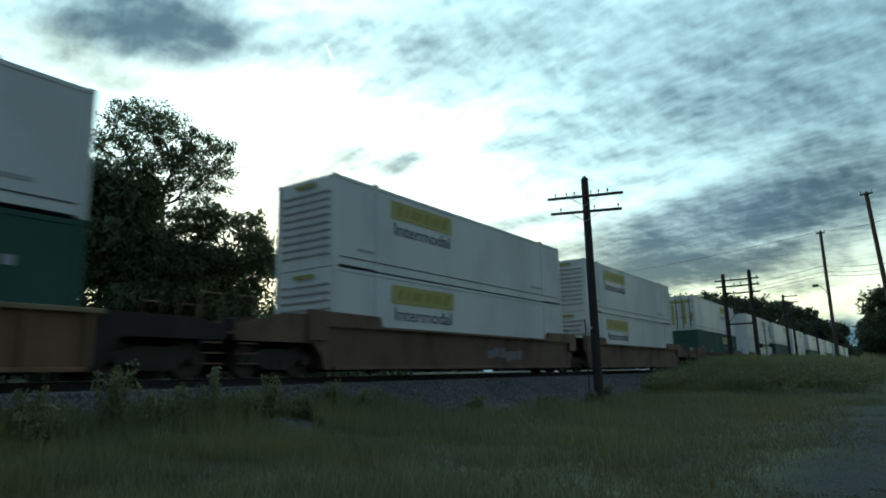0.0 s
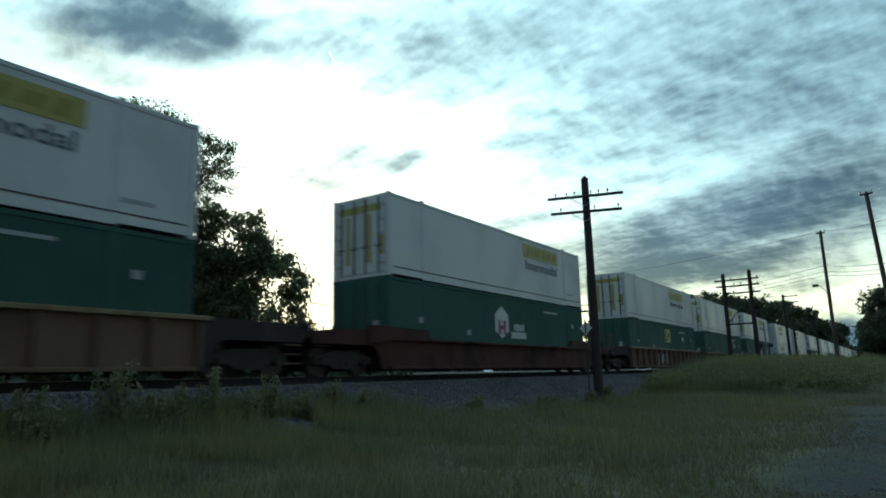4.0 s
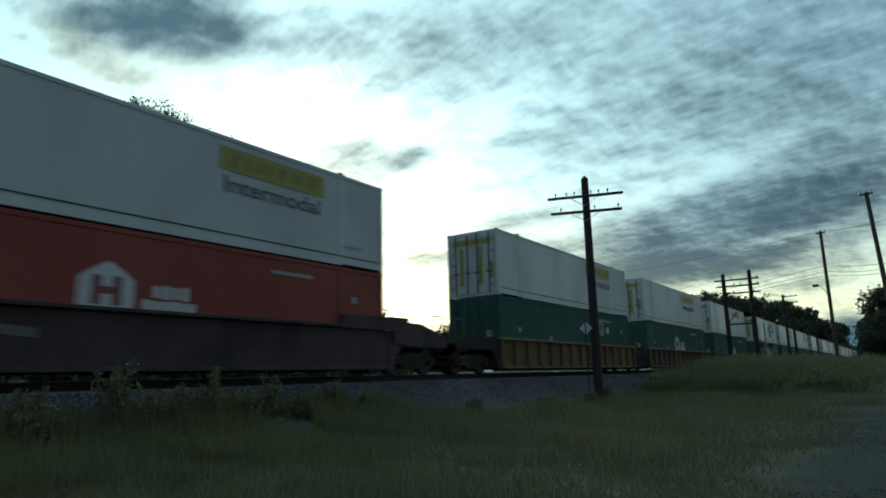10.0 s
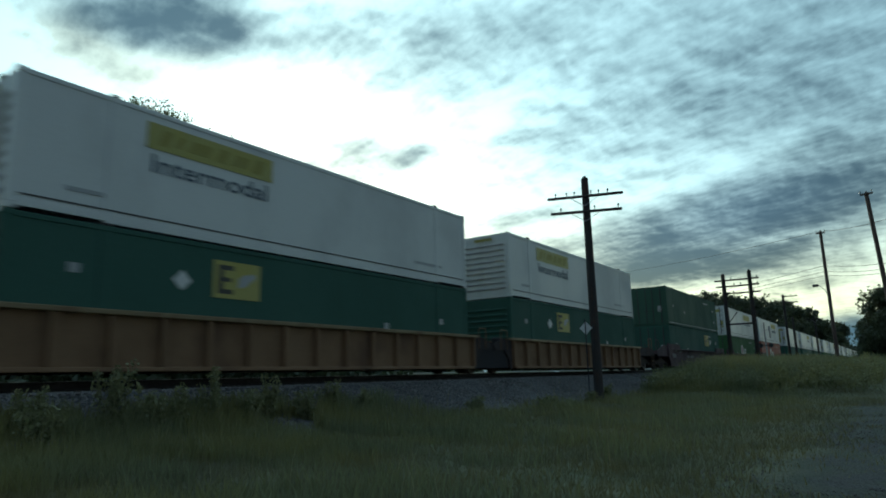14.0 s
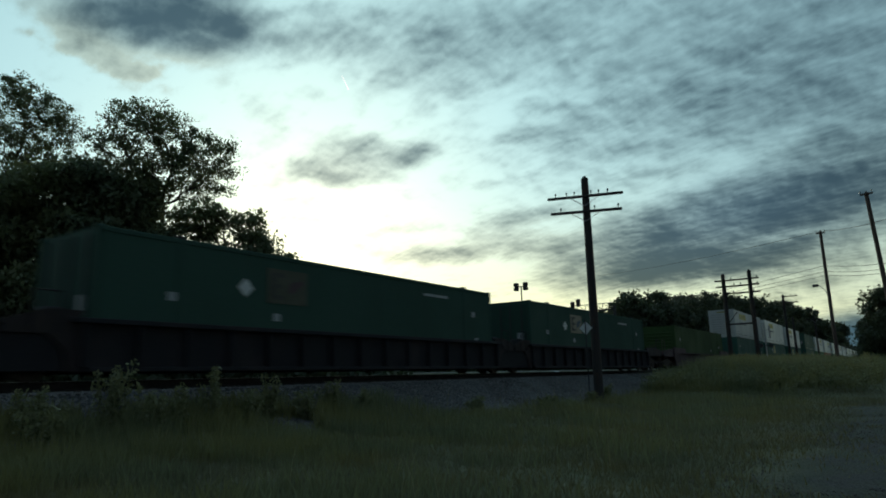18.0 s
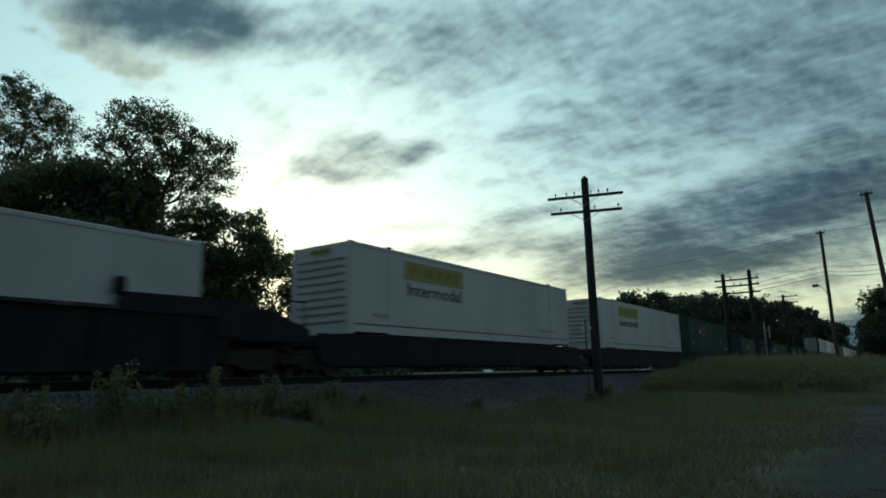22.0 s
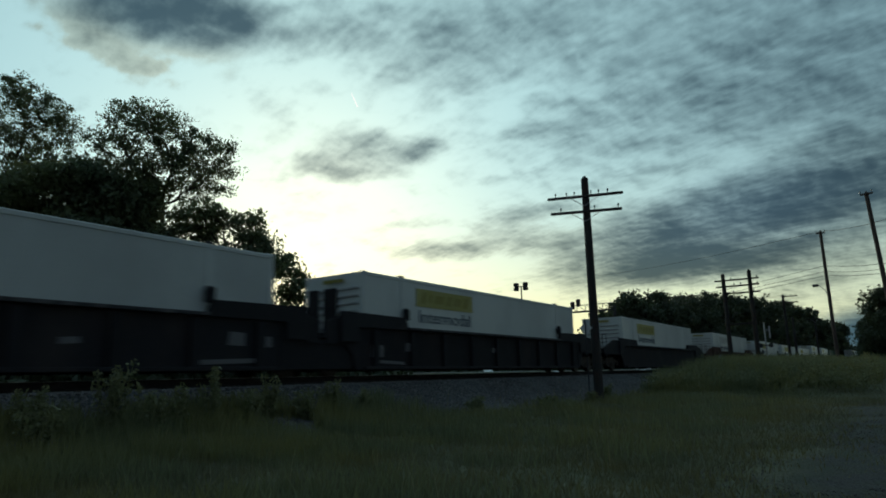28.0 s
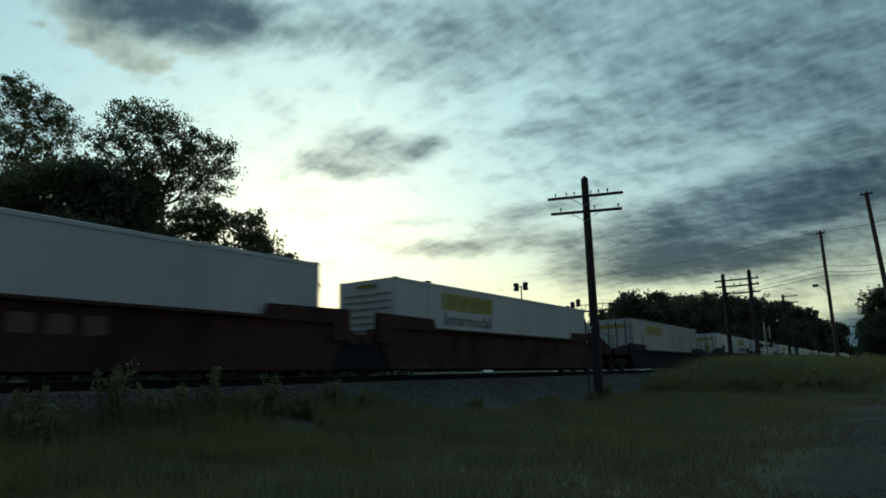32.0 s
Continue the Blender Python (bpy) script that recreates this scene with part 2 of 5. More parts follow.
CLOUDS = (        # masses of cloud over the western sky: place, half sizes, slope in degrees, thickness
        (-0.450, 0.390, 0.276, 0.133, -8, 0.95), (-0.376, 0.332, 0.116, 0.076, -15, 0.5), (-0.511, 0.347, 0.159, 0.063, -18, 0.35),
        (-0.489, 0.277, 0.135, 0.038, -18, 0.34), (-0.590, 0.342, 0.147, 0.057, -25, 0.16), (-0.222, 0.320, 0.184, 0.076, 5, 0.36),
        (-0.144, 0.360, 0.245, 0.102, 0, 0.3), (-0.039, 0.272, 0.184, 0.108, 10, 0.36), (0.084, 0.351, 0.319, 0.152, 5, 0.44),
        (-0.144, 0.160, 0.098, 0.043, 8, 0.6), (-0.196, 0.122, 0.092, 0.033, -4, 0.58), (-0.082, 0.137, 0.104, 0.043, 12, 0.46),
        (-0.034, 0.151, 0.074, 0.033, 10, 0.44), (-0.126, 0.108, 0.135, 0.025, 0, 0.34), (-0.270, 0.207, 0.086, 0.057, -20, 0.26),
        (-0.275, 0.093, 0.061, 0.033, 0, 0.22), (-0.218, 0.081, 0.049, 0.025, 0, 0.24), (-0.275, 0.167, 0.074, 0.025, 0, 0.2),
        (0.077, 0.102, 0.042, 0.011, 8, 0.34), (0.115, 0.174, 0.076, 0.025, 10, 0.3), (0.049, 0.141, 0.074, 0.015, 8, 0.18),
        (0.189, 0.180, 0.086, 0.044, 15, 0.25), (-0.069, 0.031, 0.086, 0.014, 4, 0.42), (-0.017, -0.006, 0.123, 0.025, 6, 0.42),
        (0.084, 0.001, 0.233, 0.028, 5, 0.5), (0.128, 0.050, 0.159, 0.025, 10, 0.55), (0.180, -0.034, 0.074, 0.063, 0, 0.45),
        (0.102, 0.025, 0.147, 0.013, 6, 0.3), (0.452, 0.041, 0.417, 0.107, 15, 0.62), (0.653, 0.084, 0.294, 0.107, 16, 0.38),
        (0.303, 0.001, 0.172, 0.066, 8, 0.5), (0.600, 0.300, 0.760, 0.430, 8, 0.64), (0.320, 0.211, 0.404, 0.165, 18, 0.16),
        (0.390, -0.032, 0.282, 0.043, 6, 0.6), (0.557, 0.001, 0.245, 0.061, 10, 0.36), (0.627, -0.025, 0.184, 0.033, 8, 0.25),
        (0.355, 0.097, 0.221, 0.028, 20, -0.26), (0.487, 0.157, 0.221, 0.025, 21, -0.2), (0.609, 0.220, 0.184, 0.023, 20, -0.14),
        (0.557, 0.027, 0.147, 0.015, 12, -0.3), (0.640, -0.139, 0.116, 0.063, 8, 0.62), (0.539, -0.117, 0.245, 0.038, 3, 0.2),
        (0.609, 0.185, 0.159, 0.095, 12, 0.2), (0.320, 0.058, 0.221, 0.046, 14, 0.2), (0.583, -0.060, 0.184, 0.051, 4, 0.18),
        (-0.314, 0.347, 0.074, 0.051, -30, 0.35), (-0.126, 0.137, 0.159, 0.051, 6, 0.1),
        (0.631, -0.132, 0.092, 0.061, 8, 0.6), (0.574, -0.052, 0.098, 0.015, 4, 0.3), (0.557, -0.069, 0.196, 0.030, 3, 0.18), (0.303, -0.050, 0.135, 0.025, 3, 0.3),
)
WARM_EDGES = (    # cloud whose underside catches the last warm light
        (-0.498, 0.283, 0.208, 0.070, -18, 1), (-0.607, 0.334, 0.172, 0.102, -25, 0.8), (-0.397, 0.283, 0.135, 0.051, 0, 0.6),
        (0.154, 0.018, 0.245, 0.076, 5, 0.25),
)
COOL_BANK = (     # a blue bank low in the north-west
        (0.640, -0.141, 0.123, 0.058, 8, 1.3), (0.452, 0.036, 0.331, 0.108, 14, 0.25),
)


def cloud_material():
    """Cloud that dims the sky behind it; the thin parts let the light through."""
    m = bpy.data.materials.new("cloud_cover")
    m.use_nodes = True
    n = Net(m.node_tree)
    d = n.vec("NORMALIZE", n.add("ShaderNodeTexCoord").outputs["Object"])
    s = n.add("ShaderNodeSeparateXYZ")
    n.link(d, s.inputs[0])
    # a flat layer of cloud: ripples run along its streets and close up towards the horizon
    deep = n.math("ADD", n.math("MAXIMUM", s.outputs[2], 0.0), 0.25)
    layer = n.vec("SCALE", d, scale=n.math("DIVIDE", 1.0, deep))
    street = Vector((-0.29, -0.957, 0))
    along = n.vec("DOT_PRODUCT", layer, tuple(street))
    across = n.vec("DOT_PRODUCT", layer, (-street.y, street.x, 0))

    def lay(a, b, z=0.0):
        c = n.add("ShaderNodeCombineXYZ")
        n.link(n.math("MULTIPLY", along, a), c.inputs[0])
        n.link(n.math("MULTIPLY", across, b), c.inputs[1])
        c.inputs[2].default_value = z
        return c.outputs[0]

    wn = n.add("ShaderNodeTexNoise")
    n.link(lay(1.0, 1.0, 4.0), wn.inputs["Vector"])
    wn.inputs["Scale"].default_value = 6.0
    wn.inputs["Detail"].default_value = 2.0
    drift = n.vec("SCALE", n.vec("SUBTRACT", wn.outputs["Color"], (0.5, 0.5, 0.5)), scale=0.045)
    big = n.noise(n.vec("ADD", lay(0.6, 1.2), drift), 4.6, 3.0, 0.5)
    spot = n.vec("ADD", lay(0.8, 1.05, 2.0), drift)
    puffs = n.noise(spot, 11.0, 4.0, 0.52)
    sunward = n.noise(n.vec("ADD", spot, (-0.012, 0.010, 0.0)), 11.0, 4.0, 0.52)
    ripple = n.noise(n.vec("ADD", lay(0.75, 1.2, 7.0), n.vec("SCALE", drift, scale=0.8)), 27.0, 3.0, 0.55)
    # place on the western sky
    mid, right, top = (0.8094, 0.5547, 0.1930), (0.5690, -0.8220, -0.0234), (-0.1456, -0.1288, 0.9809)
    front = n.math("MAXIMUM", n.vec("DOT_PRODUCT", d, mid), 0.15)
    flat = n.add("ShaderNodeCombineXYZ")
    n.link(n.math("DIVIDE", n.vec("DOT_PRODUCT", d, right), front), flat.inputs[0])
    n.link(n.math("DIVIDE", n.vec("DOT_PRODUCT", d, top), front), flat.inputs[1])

    turned = n.add("ShaderNodeMapping")
    n.link(flat.outputs[0], turned.inputs[0])
    turned.inputs["Rotation"].default_value = (0, 0, radians(-20))
    turned.inputs["Scale"].default_value = (0.62, 1.0, 1.0)
    heaps = n.noise(turned.outputs[0], 20.0, 5.0, 0.55)                       # rounder heads of cloud
    cells = n.add("ShaderNodeTexVoronoi")                                     # a mackerel pattern with bright gaps
    cells.voronoi_dimensions = "2D"
    cells.feature = "SMOOTH_F1"
    cells.inputs["Scale"].default_value = 29.0
    cells.inputs["Smoothness"].default_value = 0.35
    bend = n.add("ShaderNodeTexNoise")
    n.link(flat.outputs[0], bend.inputs["Vector"])
    bend.inputs["Scale"].default_value = 14.0
    bend.inputs["Detail"].default_value = 4.0
    n.link(n.vec("ADD", turned.outputs[0], n.vec("SCALE", n.vec("SUBTRACT", bend.outputs["Color"], (0.5, 0.5, 0.5)), scale=0.075)), cells.inputs["Vector"])
    scales = n.ramp(cells.outputs["Distance"], -0.05, 0.8, 1.0, 0.0)
    shape = n.math("ADD", n.math("ADD", n.math("MULTIPLY", puffs, 0.22), n.math("MULTIPLY", big, 0.20)),
                   n.math("ADD", n.math("MULTIPLY", ripple, 0.12), n.math("ADD", n.math("MULTIPLY", heaps, 0.28), n.math("MULTIPLY", scales, 0.17))))

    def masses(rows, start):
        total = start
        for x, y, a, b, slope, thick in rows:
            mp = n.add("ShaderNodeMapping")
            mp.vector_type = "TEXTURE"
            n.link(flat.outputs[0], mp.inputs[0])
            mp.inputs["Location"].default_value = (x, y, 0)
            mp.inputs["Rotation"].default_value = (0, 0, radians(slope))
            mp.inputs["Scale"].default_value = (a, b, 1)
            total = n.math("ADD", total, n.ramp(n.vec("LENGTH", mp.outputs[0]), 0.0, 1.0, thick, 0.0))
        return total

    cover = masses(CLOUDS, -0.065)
    contrast = n.ramp(cover, 0.1, 0.55, 1.6, 0.9)
    relief = n.math("MULTIPLY", n.math("SUBTRACT", sunward, puffs), 1.1)      # edges towards the sun are lit
    dens = n.math("ADD", n.math("ADD", cover, n.math("MULTIPLY", n.math("SUBTRACT", shape, 0.5), contrast)), relief)
    dens = n.ramp(dens, -0.12, 1.10)
    tint = n.mix(dens, (1.0, 1.0, 1.0), (0.118, 0.148, 0.185))
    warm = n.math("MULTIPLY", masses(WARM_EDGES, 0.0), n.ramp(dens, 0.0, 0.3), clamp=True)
    tint = n.mix(warm, tint, n.mix(1.0, tint, (1.0, 0.87, 0.77), "MULTIPLY"))
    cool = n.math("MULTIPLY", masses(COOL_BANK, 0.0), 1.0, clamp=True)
    tint = n.mix(cool, tint, n.mix(1.0, tint, (0.55, 0.84, 1.36), "MULTIPLY"))
    t = n.add("ShaderNodeBsdfTransparent")
    n.link(tint, t.inputs[0])
    o = n.add("ShaderNodeOutputMaterial")
    n.link(t.outputs[0], o.inputs[0])
    return m


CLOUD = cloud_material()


# ---------------------------------------------------------------- mesh helpers
def part(name, bm, mat, parent=None, label=""):
    """Links a bmesh as one mesh object under a thing or a part."""
    me = bpy.data.meshes.new(name)
    bm.to_mesh(me)
    bm.free()
    me.materials.append(mat)
    ob = new(name, me)
    ob.parent = parent
    if label:
        ob["label"] = label
    return ob


KEEP = {}


def piece(key, name, make, mat, parent, at=(0, 0, 0), turn=(0, 0, 0), label=""):
    """A part on a mesh that alike parts share."""
    k = (key, mat.name)
    if k not in KEEP:
        bm = make()
        me = bpy.data.meshes.new(name)
        bm.to_mesh(me)
        bm.free()
        me.materials.append(mat)
        KEEP[k] = me
    ob = new(name, KEEP[k])
    ob.parent = parent
    ob.location = at
    ob.rotation_euler = [radians(a) for a in turn]
    if label:
        ob["label"] = label
    return ob


def add_box(bm, c, s, bevel=0.0):
    r = bmesh.ops.create_cube(bm, size=1.0, matrix=Matrix.LocRotScale(c, None, s))
    if bevel:
        es = list({e for v in r["verts"] for e in v.link_edges})
        bmesh.ops.bevel(bm, geom=es, offset=bevel, segments=1, affect="EDGES")
    return bm


def box(c, s, bevel=0.0):
    return add_box(bmesh.new(), c, s, bevel)


def add_rod(bm, a, b, r0, r1=None, n=8, caps=True):
    a, b = Vector(a), Vector(b)
    r1 = r0 if r1 is None else r1
    q = (b - a).to_track_quat("Z", "Y").to_matrix().to_4x4()
    bmesh.ops.create_cone(bm, cap_ends=caps, segments=n, radius1=r0, radius2=r1, depth=(b - a).length,
                          matrix=Matrix.Translation((a + b) / 2) @ q)
    return bm


def rod(a, b, r0, r1=None, n=8):
    return add_rod(bmesh.new(), a, b, r0, r1, n)


def plate(points, y0, y1):
    """A flat profile in x and z with a thickness along y."""
    bm = bmesh.new()
    f = [bm.verts.new((x, y0, z)) for x, z in points]
    g = [bm.verts.new((x, y1, z)) for x, z in points]
    bm.faces.new(f)
    bm.faces.new(g[::-1])
    k = len(points)
    for i in range(k):
        bm.faces.new((f[i], g[i], g[(i + 1) % k], f[(i + 1) % k]))
    bmesh.ops.recalc_face_normals(bm, faces=bm.faces)
    return bm


def raw_mesh(name, verts, faces, mat, parent=None):
    me = bpy.data.meshes.new(name)
    me.from_pydata(verts, [], faces)
    me.materials.append(mat)
    ob = new(name, me)
    ob.parent = parent
    return ob


def empty(name, at=(0, 0, 0)):
    e = new(name)
    e.empty_display_size = 0.3
    e.location = at
    return e


# ---------------------------------------------------------------- ground, track, sky
def ground_height(x, y):
    """Flat verge, a slight rise to the ballast bed, and level land beyond, raised to block sky under the cars."""
    rise = np.clip((y - 5.0) / 6.3, 0, 1) * 0.22
    bed = np.interp(y, [9.9, 11.4, 12.9, 16.6, 18.2], [0.0, 0.24, 0.86, 0.86, 0.0])
    far = np.clip((y - 18.6) / 1.6, 0, 1) * (1.18 + 0.8 * np.clip((23.0 - x) / 4.0, 0, 1))
    u, v = np.clip((x - 29.0) / 9.0, 0, 1), np.clip((10.4 - y) / 2.2, 0, 1)
    w = np.clip((y + 6.0) / 5.0, 0, 1)
    bank = 0.75 * u * u * (3 - 2 * u) * v * v * (3 - 2 * v) * w
    return rise + bed + far + bank


def make_ground():
    ys = np.unique(np.concatenate([np.linspace(-2500, -40, 12), np.linspace(-40, 0, 14), np.linspace(0, 11, 40),
                                   np.linspace(11, 19, 41), np.linspace(19, 60, 20), np.linspace(60, 2500, 12)]))
    xs = np.unique(np.concatenate([np.linspace(-2500, -60, 12), np.linspace(-60, 0, 12), np.linspace(0, 60, 150),
                                   np.linspace(60, 300, 40), np.linspace(300, 2500, 12)]))
    verts, faces = [], []
    for x in xs:
        for y in ys:
            z = float(ground_height(x, y))
            if 0 < x < 80 and -20 < y < 40:
                z += 0.05 * noise.noise((x * 0.6, y * 0.6, 0)) + 0.02 * noise.noise((x * 2.1, y * 2.1, 3))
            verts.append((x, y, z))
    w = len(ys)
    for i in range(len(xs) - 1):
        for j in range(w - 1):
            a = i * w + j
            faces.append((a, a + w, a + w + 1, a + 1))
    g = raw_mesh("ground", verts, faces, GROUND)
    for p in g.data.polygons:
        p.use_smooth = True
    tagged(g, "dark rough grass verge, gravel lane and grey ballast bed", "ground", kind="structure")


def make_sky():
    bm = bmesh.new()
    bmesh.ops.create_uvsphere(bm, u_segments=64, v_segments=32, radius=4200)
    bmesh.ops.delete(bm, geom=[v for v in bm.verts if v.co.z < -900], context="VERTS")
    for f in bm.faces:
        f.smooth = True
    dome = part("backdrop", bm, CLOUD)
    tagged(dome, "torn grey evening clouds drifting over a pale sky", "sky", kind="structure")
    dome.location = EYE
    return dome


def make_track():
    track = empty("railway_track", (0, TRACK_Y, RAIL_Z))
    tagged(track, "steel rails with bright heads on timber sleepers in ballast", "railway track")
    for y in (-0.7535, 0.7535):
        prof = [(-0.07, -0.185), (0.07, -0.185), (0.07, -0.17), (0.012, -0.15), (0.012, -0.05), (0.036, -0.036), (0.036, -0.004),
                (-0.036, -0.004), (-0.036, -0.036), (-0.012, -0.05), (-0.012, -0.15), (-0.07, -0.17)]
        bm = bmesh.new()
        a = [bm.verts.new((-150, y + u, v)) for u, v in prof]
        b = [bm.verts.new((900, y + u, v)) for u, v in prof]
        bm.faces.new(a)
        bm.faces.new(b[::-1])
        for i in range(len(prof)):
            bm.faces.new((a[i], b[i], b[(i + 1) % 12], a[(i + 1) % 12]))
        bmesh.ops.recalc_face_normals(bm, faces=bm.faces)
        rail = part("rail", bm, RAILM, track)
        part("running_surface", box((375, y, -0.0005), (1050, 0.066, 0.007), 0.002), RAILTOP, rail, "polished steel rail head")
    for i in range(110):
        piece("tie", "sleeper", lambda: box((0, 0, 0), (0.23, 2.6, 0.18), 0.012), TIEM, track,
              (1 + i * 0.52, random.uniform(-0.04, 0.04), -0.275), (0, 0, random.uniform(-0.6, 0.6)))


def stones(name, count, area, size, mat, label, seed):
    rng = np.random.default_rng(seed)
    octa = np.array([(1, 0, 0), (-1, 0, 0), (0, 1, 0), (0, -1, 0), (0, 0, 1), (0, 0, -1)], float)
    fac = np.array([(0, 2, 4), (2, 1, 4), (1, 3, 4), (3, 0, 4), (2, 0, 5), (1, 2, 5), (3, 1, 5), (0, 3, 5)])
    x0, x1, y0, y1 = area
    u = rng.random(count)
    x = x0 + (x1 - x0) * u ** 1.7
    y = y0 + (y1 - y0) * rng.random(count)
    z = ground_height(x, y)
    sz = size * (0.6 + 0.9 * rng.random(count))
    v = octa[None] * sz[:, None, None] * (0.55 + 0.7 * rng.random((count, 6, 1)))
    v += rng.normal(0, 0.12, v.shape) * sz[:, None, None]
    ang = rng.random(count) * 6.28
    c, s = np.cos(ang)[:, None], np.sin(ang)[:, None]
    vx, vy = v[..., 0] * c - v[..., 1] * s, v[..., 0] * s + v[..., 1] * c
    v = np.stack([vx + x[:, None], vy + y[:, None], v[..., 2] * 0.75 + z[:, None] + 0.01], -1)
    faces = (fac[None] + (np.arange(count) * 6)[:, None, None]).reshape(-1, 3)
    ob = raw_mesh(name, v.reshape(-1, 3).tolist(), faces.tolist(), mat)
    tagged(ob, label, "gravel", kind="stuff")


# ---------------------------------------------------------------- containers
def word_mesh():
    cu = bpy.data.curves.new("lettering", "FONT")
    cu.body = "Intermodal"
    cu.size, cu.extrude, cu.offset = 0.62, 0.003, 0.006
    cu.align_x = "CENTER"
    tmp = bpy.data.objects.new("lettering", cu)
    scene.collection.objects.link(tmp)
    bpy.context.view_layer.update()
    me = bpy.data.meshes.new_from_object(tmp.evaluated_get(bpy.context.evaluated_depsgraph_get()))
    bpy.data.objects.remove(tmp)
    xs = [v.co.x for v in me.vertices]
    k = 3.35 / (max(xs) - min(xs))
    for v in me.vertices:
        v.co.x *= k
    return me


WORD = word_mesh()
HL, HW = BOX_L / 2, BOX_W / 2


def container(x0, z0, skin, label, front=1, band=True, word=True, mark="", frame_mat=None, mark_at=None, door_spots=True, far=False, faded=False, band_end=0):
    """A 53-foot box. front: +1 where the closed end leads, -1 where it trails; the doors are at the other end."""
    th = empty("shipping_container")
    tagged(th, label, "container", "containers on the train")
    fm = frame_mat or skin
    f = front

    def shell():
        e, t = HL - 0.05, BOX_H - 0.065
        half = [(6.0, 0.13), (6.0, 0.015), (6.2, 0.015), (6.2, 0.13), (e - 0.16, 0.13), (e - 0.16, 0.015), (e, 0.015),
                (e, BOX_H - 0.01), (e - 0.14, BOX_H - 0.01), (e - 0.14, t)]
        return plate(half + [(-x, z) for x, z in half[::-1]], -HW + 0.025, HW - 0.025)

    def foot_rail(sy):
        half = [(6.12, 0.025), (6.12, 0.07), (HL - 0.15, 0.07), (HL - 0.15, 0.2)]
        return plate(half + [(-x, z) for x, z in half[::-1]], sy * (HW - 0.1), sy * HW)

    piece("shell", "shell", shell, skin, th)
    for sy in (-1, 1):
        piece("toprail%d" % sy, "top_rail", lambda: box((0, sy * (HW - 0.05), BOX_H - 0.085), (BOX_L - 0.3, 0.09, 0.12), 0.015), fm, th)
        piece("botrail%d" % sy, "bottom_rail", lambda: foot_rail(sy), fm, th)
        for sx in (-1, 1):
            piece("post%d%d" % (sx, sy), "corner_post",
                  lambda: box((sx * (HL - 0.08), sy * (HW - 0.07), BOX_H / 2), (0.16, 0.14, BOX_H - 0.24), 0.02), fm, th)
            for z in (0.06, BOX_H - 0.06):
                piece("cast%d%d%d" % (sx, sy, z > 1), "corner_casting",
                      lambda: box((sx * (HL - 0.09), sy * (HW - 0.08), z), (0.18, 0.162, 0.12), 0.012), fm, th)
            piece("lift%d%d" % (sx, sy), "lift_post",
                  lambda: box((sx * 6.1, sy * (HW - 0.022), BOX_H / 2), (0.2, 0.03, BOX_H - 0.26), 0.01), fm, th)
            piece("nub%d%d" % (sx, sy), "lift_casting",
                  lambda: box((sx * 6.1, sy * (HW - 0.09), BOX_H + 0.005), (0.2, 0.17, 0.075), 0.01), SEAM, th)
    piece("rub", "rub_rail", lambda: box((0, -HW + 0.012, 0.315), (BOX_L - 0.5, 0.012, 0.03)), SEAM if skin in (WHITE, OFFWHITE) else fm, th)
    if skin in (WHITE, OFFWHITE):
        piece("data%d" % f, "data_lettering", lambda: box((f * -5.6, -HW + 0.015, 0.62), (1.6, 0.008, 0.10)), PALEINK, th)
        piece("datb%d" % f, "data_lettering", lambda: box((f * 6.6, -HW + 0.015, 0.62), (0.8, 0.008, 0.09)), PALEINK, th)
    else:
        piece("data%d" % f, "data_lettering", lambda: box((f * 4.2, -HW + 0.015, 2.42), (1.5, 0.008, 0.09)), PALEINK, th)
        for i, (dx, dz) in enumerate(((-6.3, 1.5), (-3.2, 1.2), (6.7, 1.9), (6.9, 0.9))):
            piece("tag%d%d" % (i, f), "small_placard", lambda: box((f * dx, -HW + 0.015, dz), (0.22, 0.008, 0.2)), PALEINK, th)
    # closed end: horizontal ribs
    if far:
        MOVING.append((th, x0 + HL, z0))
        piece("band%d" % f, "name_band", lambda: box((f * (HL - 4.57), -HW + 0.012, 2.275), (3.65, 0.012, 0.63)), YELLOW if skin is WHITE else skin, th)
        return th
    # ribs on white boxes are grey: shade between them put into the rib colour
    for i in range(9):
        piece("rib%d" % f, "end_rib", lambda: box((f * (HL - 0.03), 0, 0), (0.07, BOX_W - 0.5, 0.09), 0.02), GREYTRIM if skin in (WHITE, OFFWHITE) else fm, th, (0, 0, 0.42 + i * 0.245))
    # doors with lock rods
    for sy in (-1, 1):
        dr = piece("door%d%d" % (sy, f), "door", lambda: box((-f * (HL - 0.045), sy * 0.575, BOX_H / 2), (0.05, 1.13, BOX_H - 0.3), 0.012), skin, th)
        for o in (0.25, 0.85):
            piece("rod%d%d%d" % (sy, f, o > 0.5), "lock_rod",
                  lambda: rod((-f * (HL - 0.005), sy * o, 0.14), (-f * (HL - 0.005), sy * o, BOX_H - 0.14), 0.032, n=6), SEAM, dr)
            piece("cam%d%d%d" % (sy, f, o > 0.5), "lock_handle",
                  lambda: box((-f * (HL + 0.005), sy * o, 1.05), (0.03, 0.34, 0.05), 0.008), SEAM, dr)

        def hinges():
            pts = [(1.14, 0.30), (1.14, 2.60), (1.11, 2.60)]
            for z in (2.45, 1.95, 1.45, 0.95, 0.45):
                pts += [(1.11, z + 0.045), (0.90, z + 0.045), (0.90, z - 0.045), (1.11, z - 0.045)]
            bm = plate(pts + [(1.11, 0.30)], -0.01, 0.01)
            for v in bm.verts:
                v.co = (-f * (HL - 0.01) + v.co.y, sy * v.co.x, v.co.z)
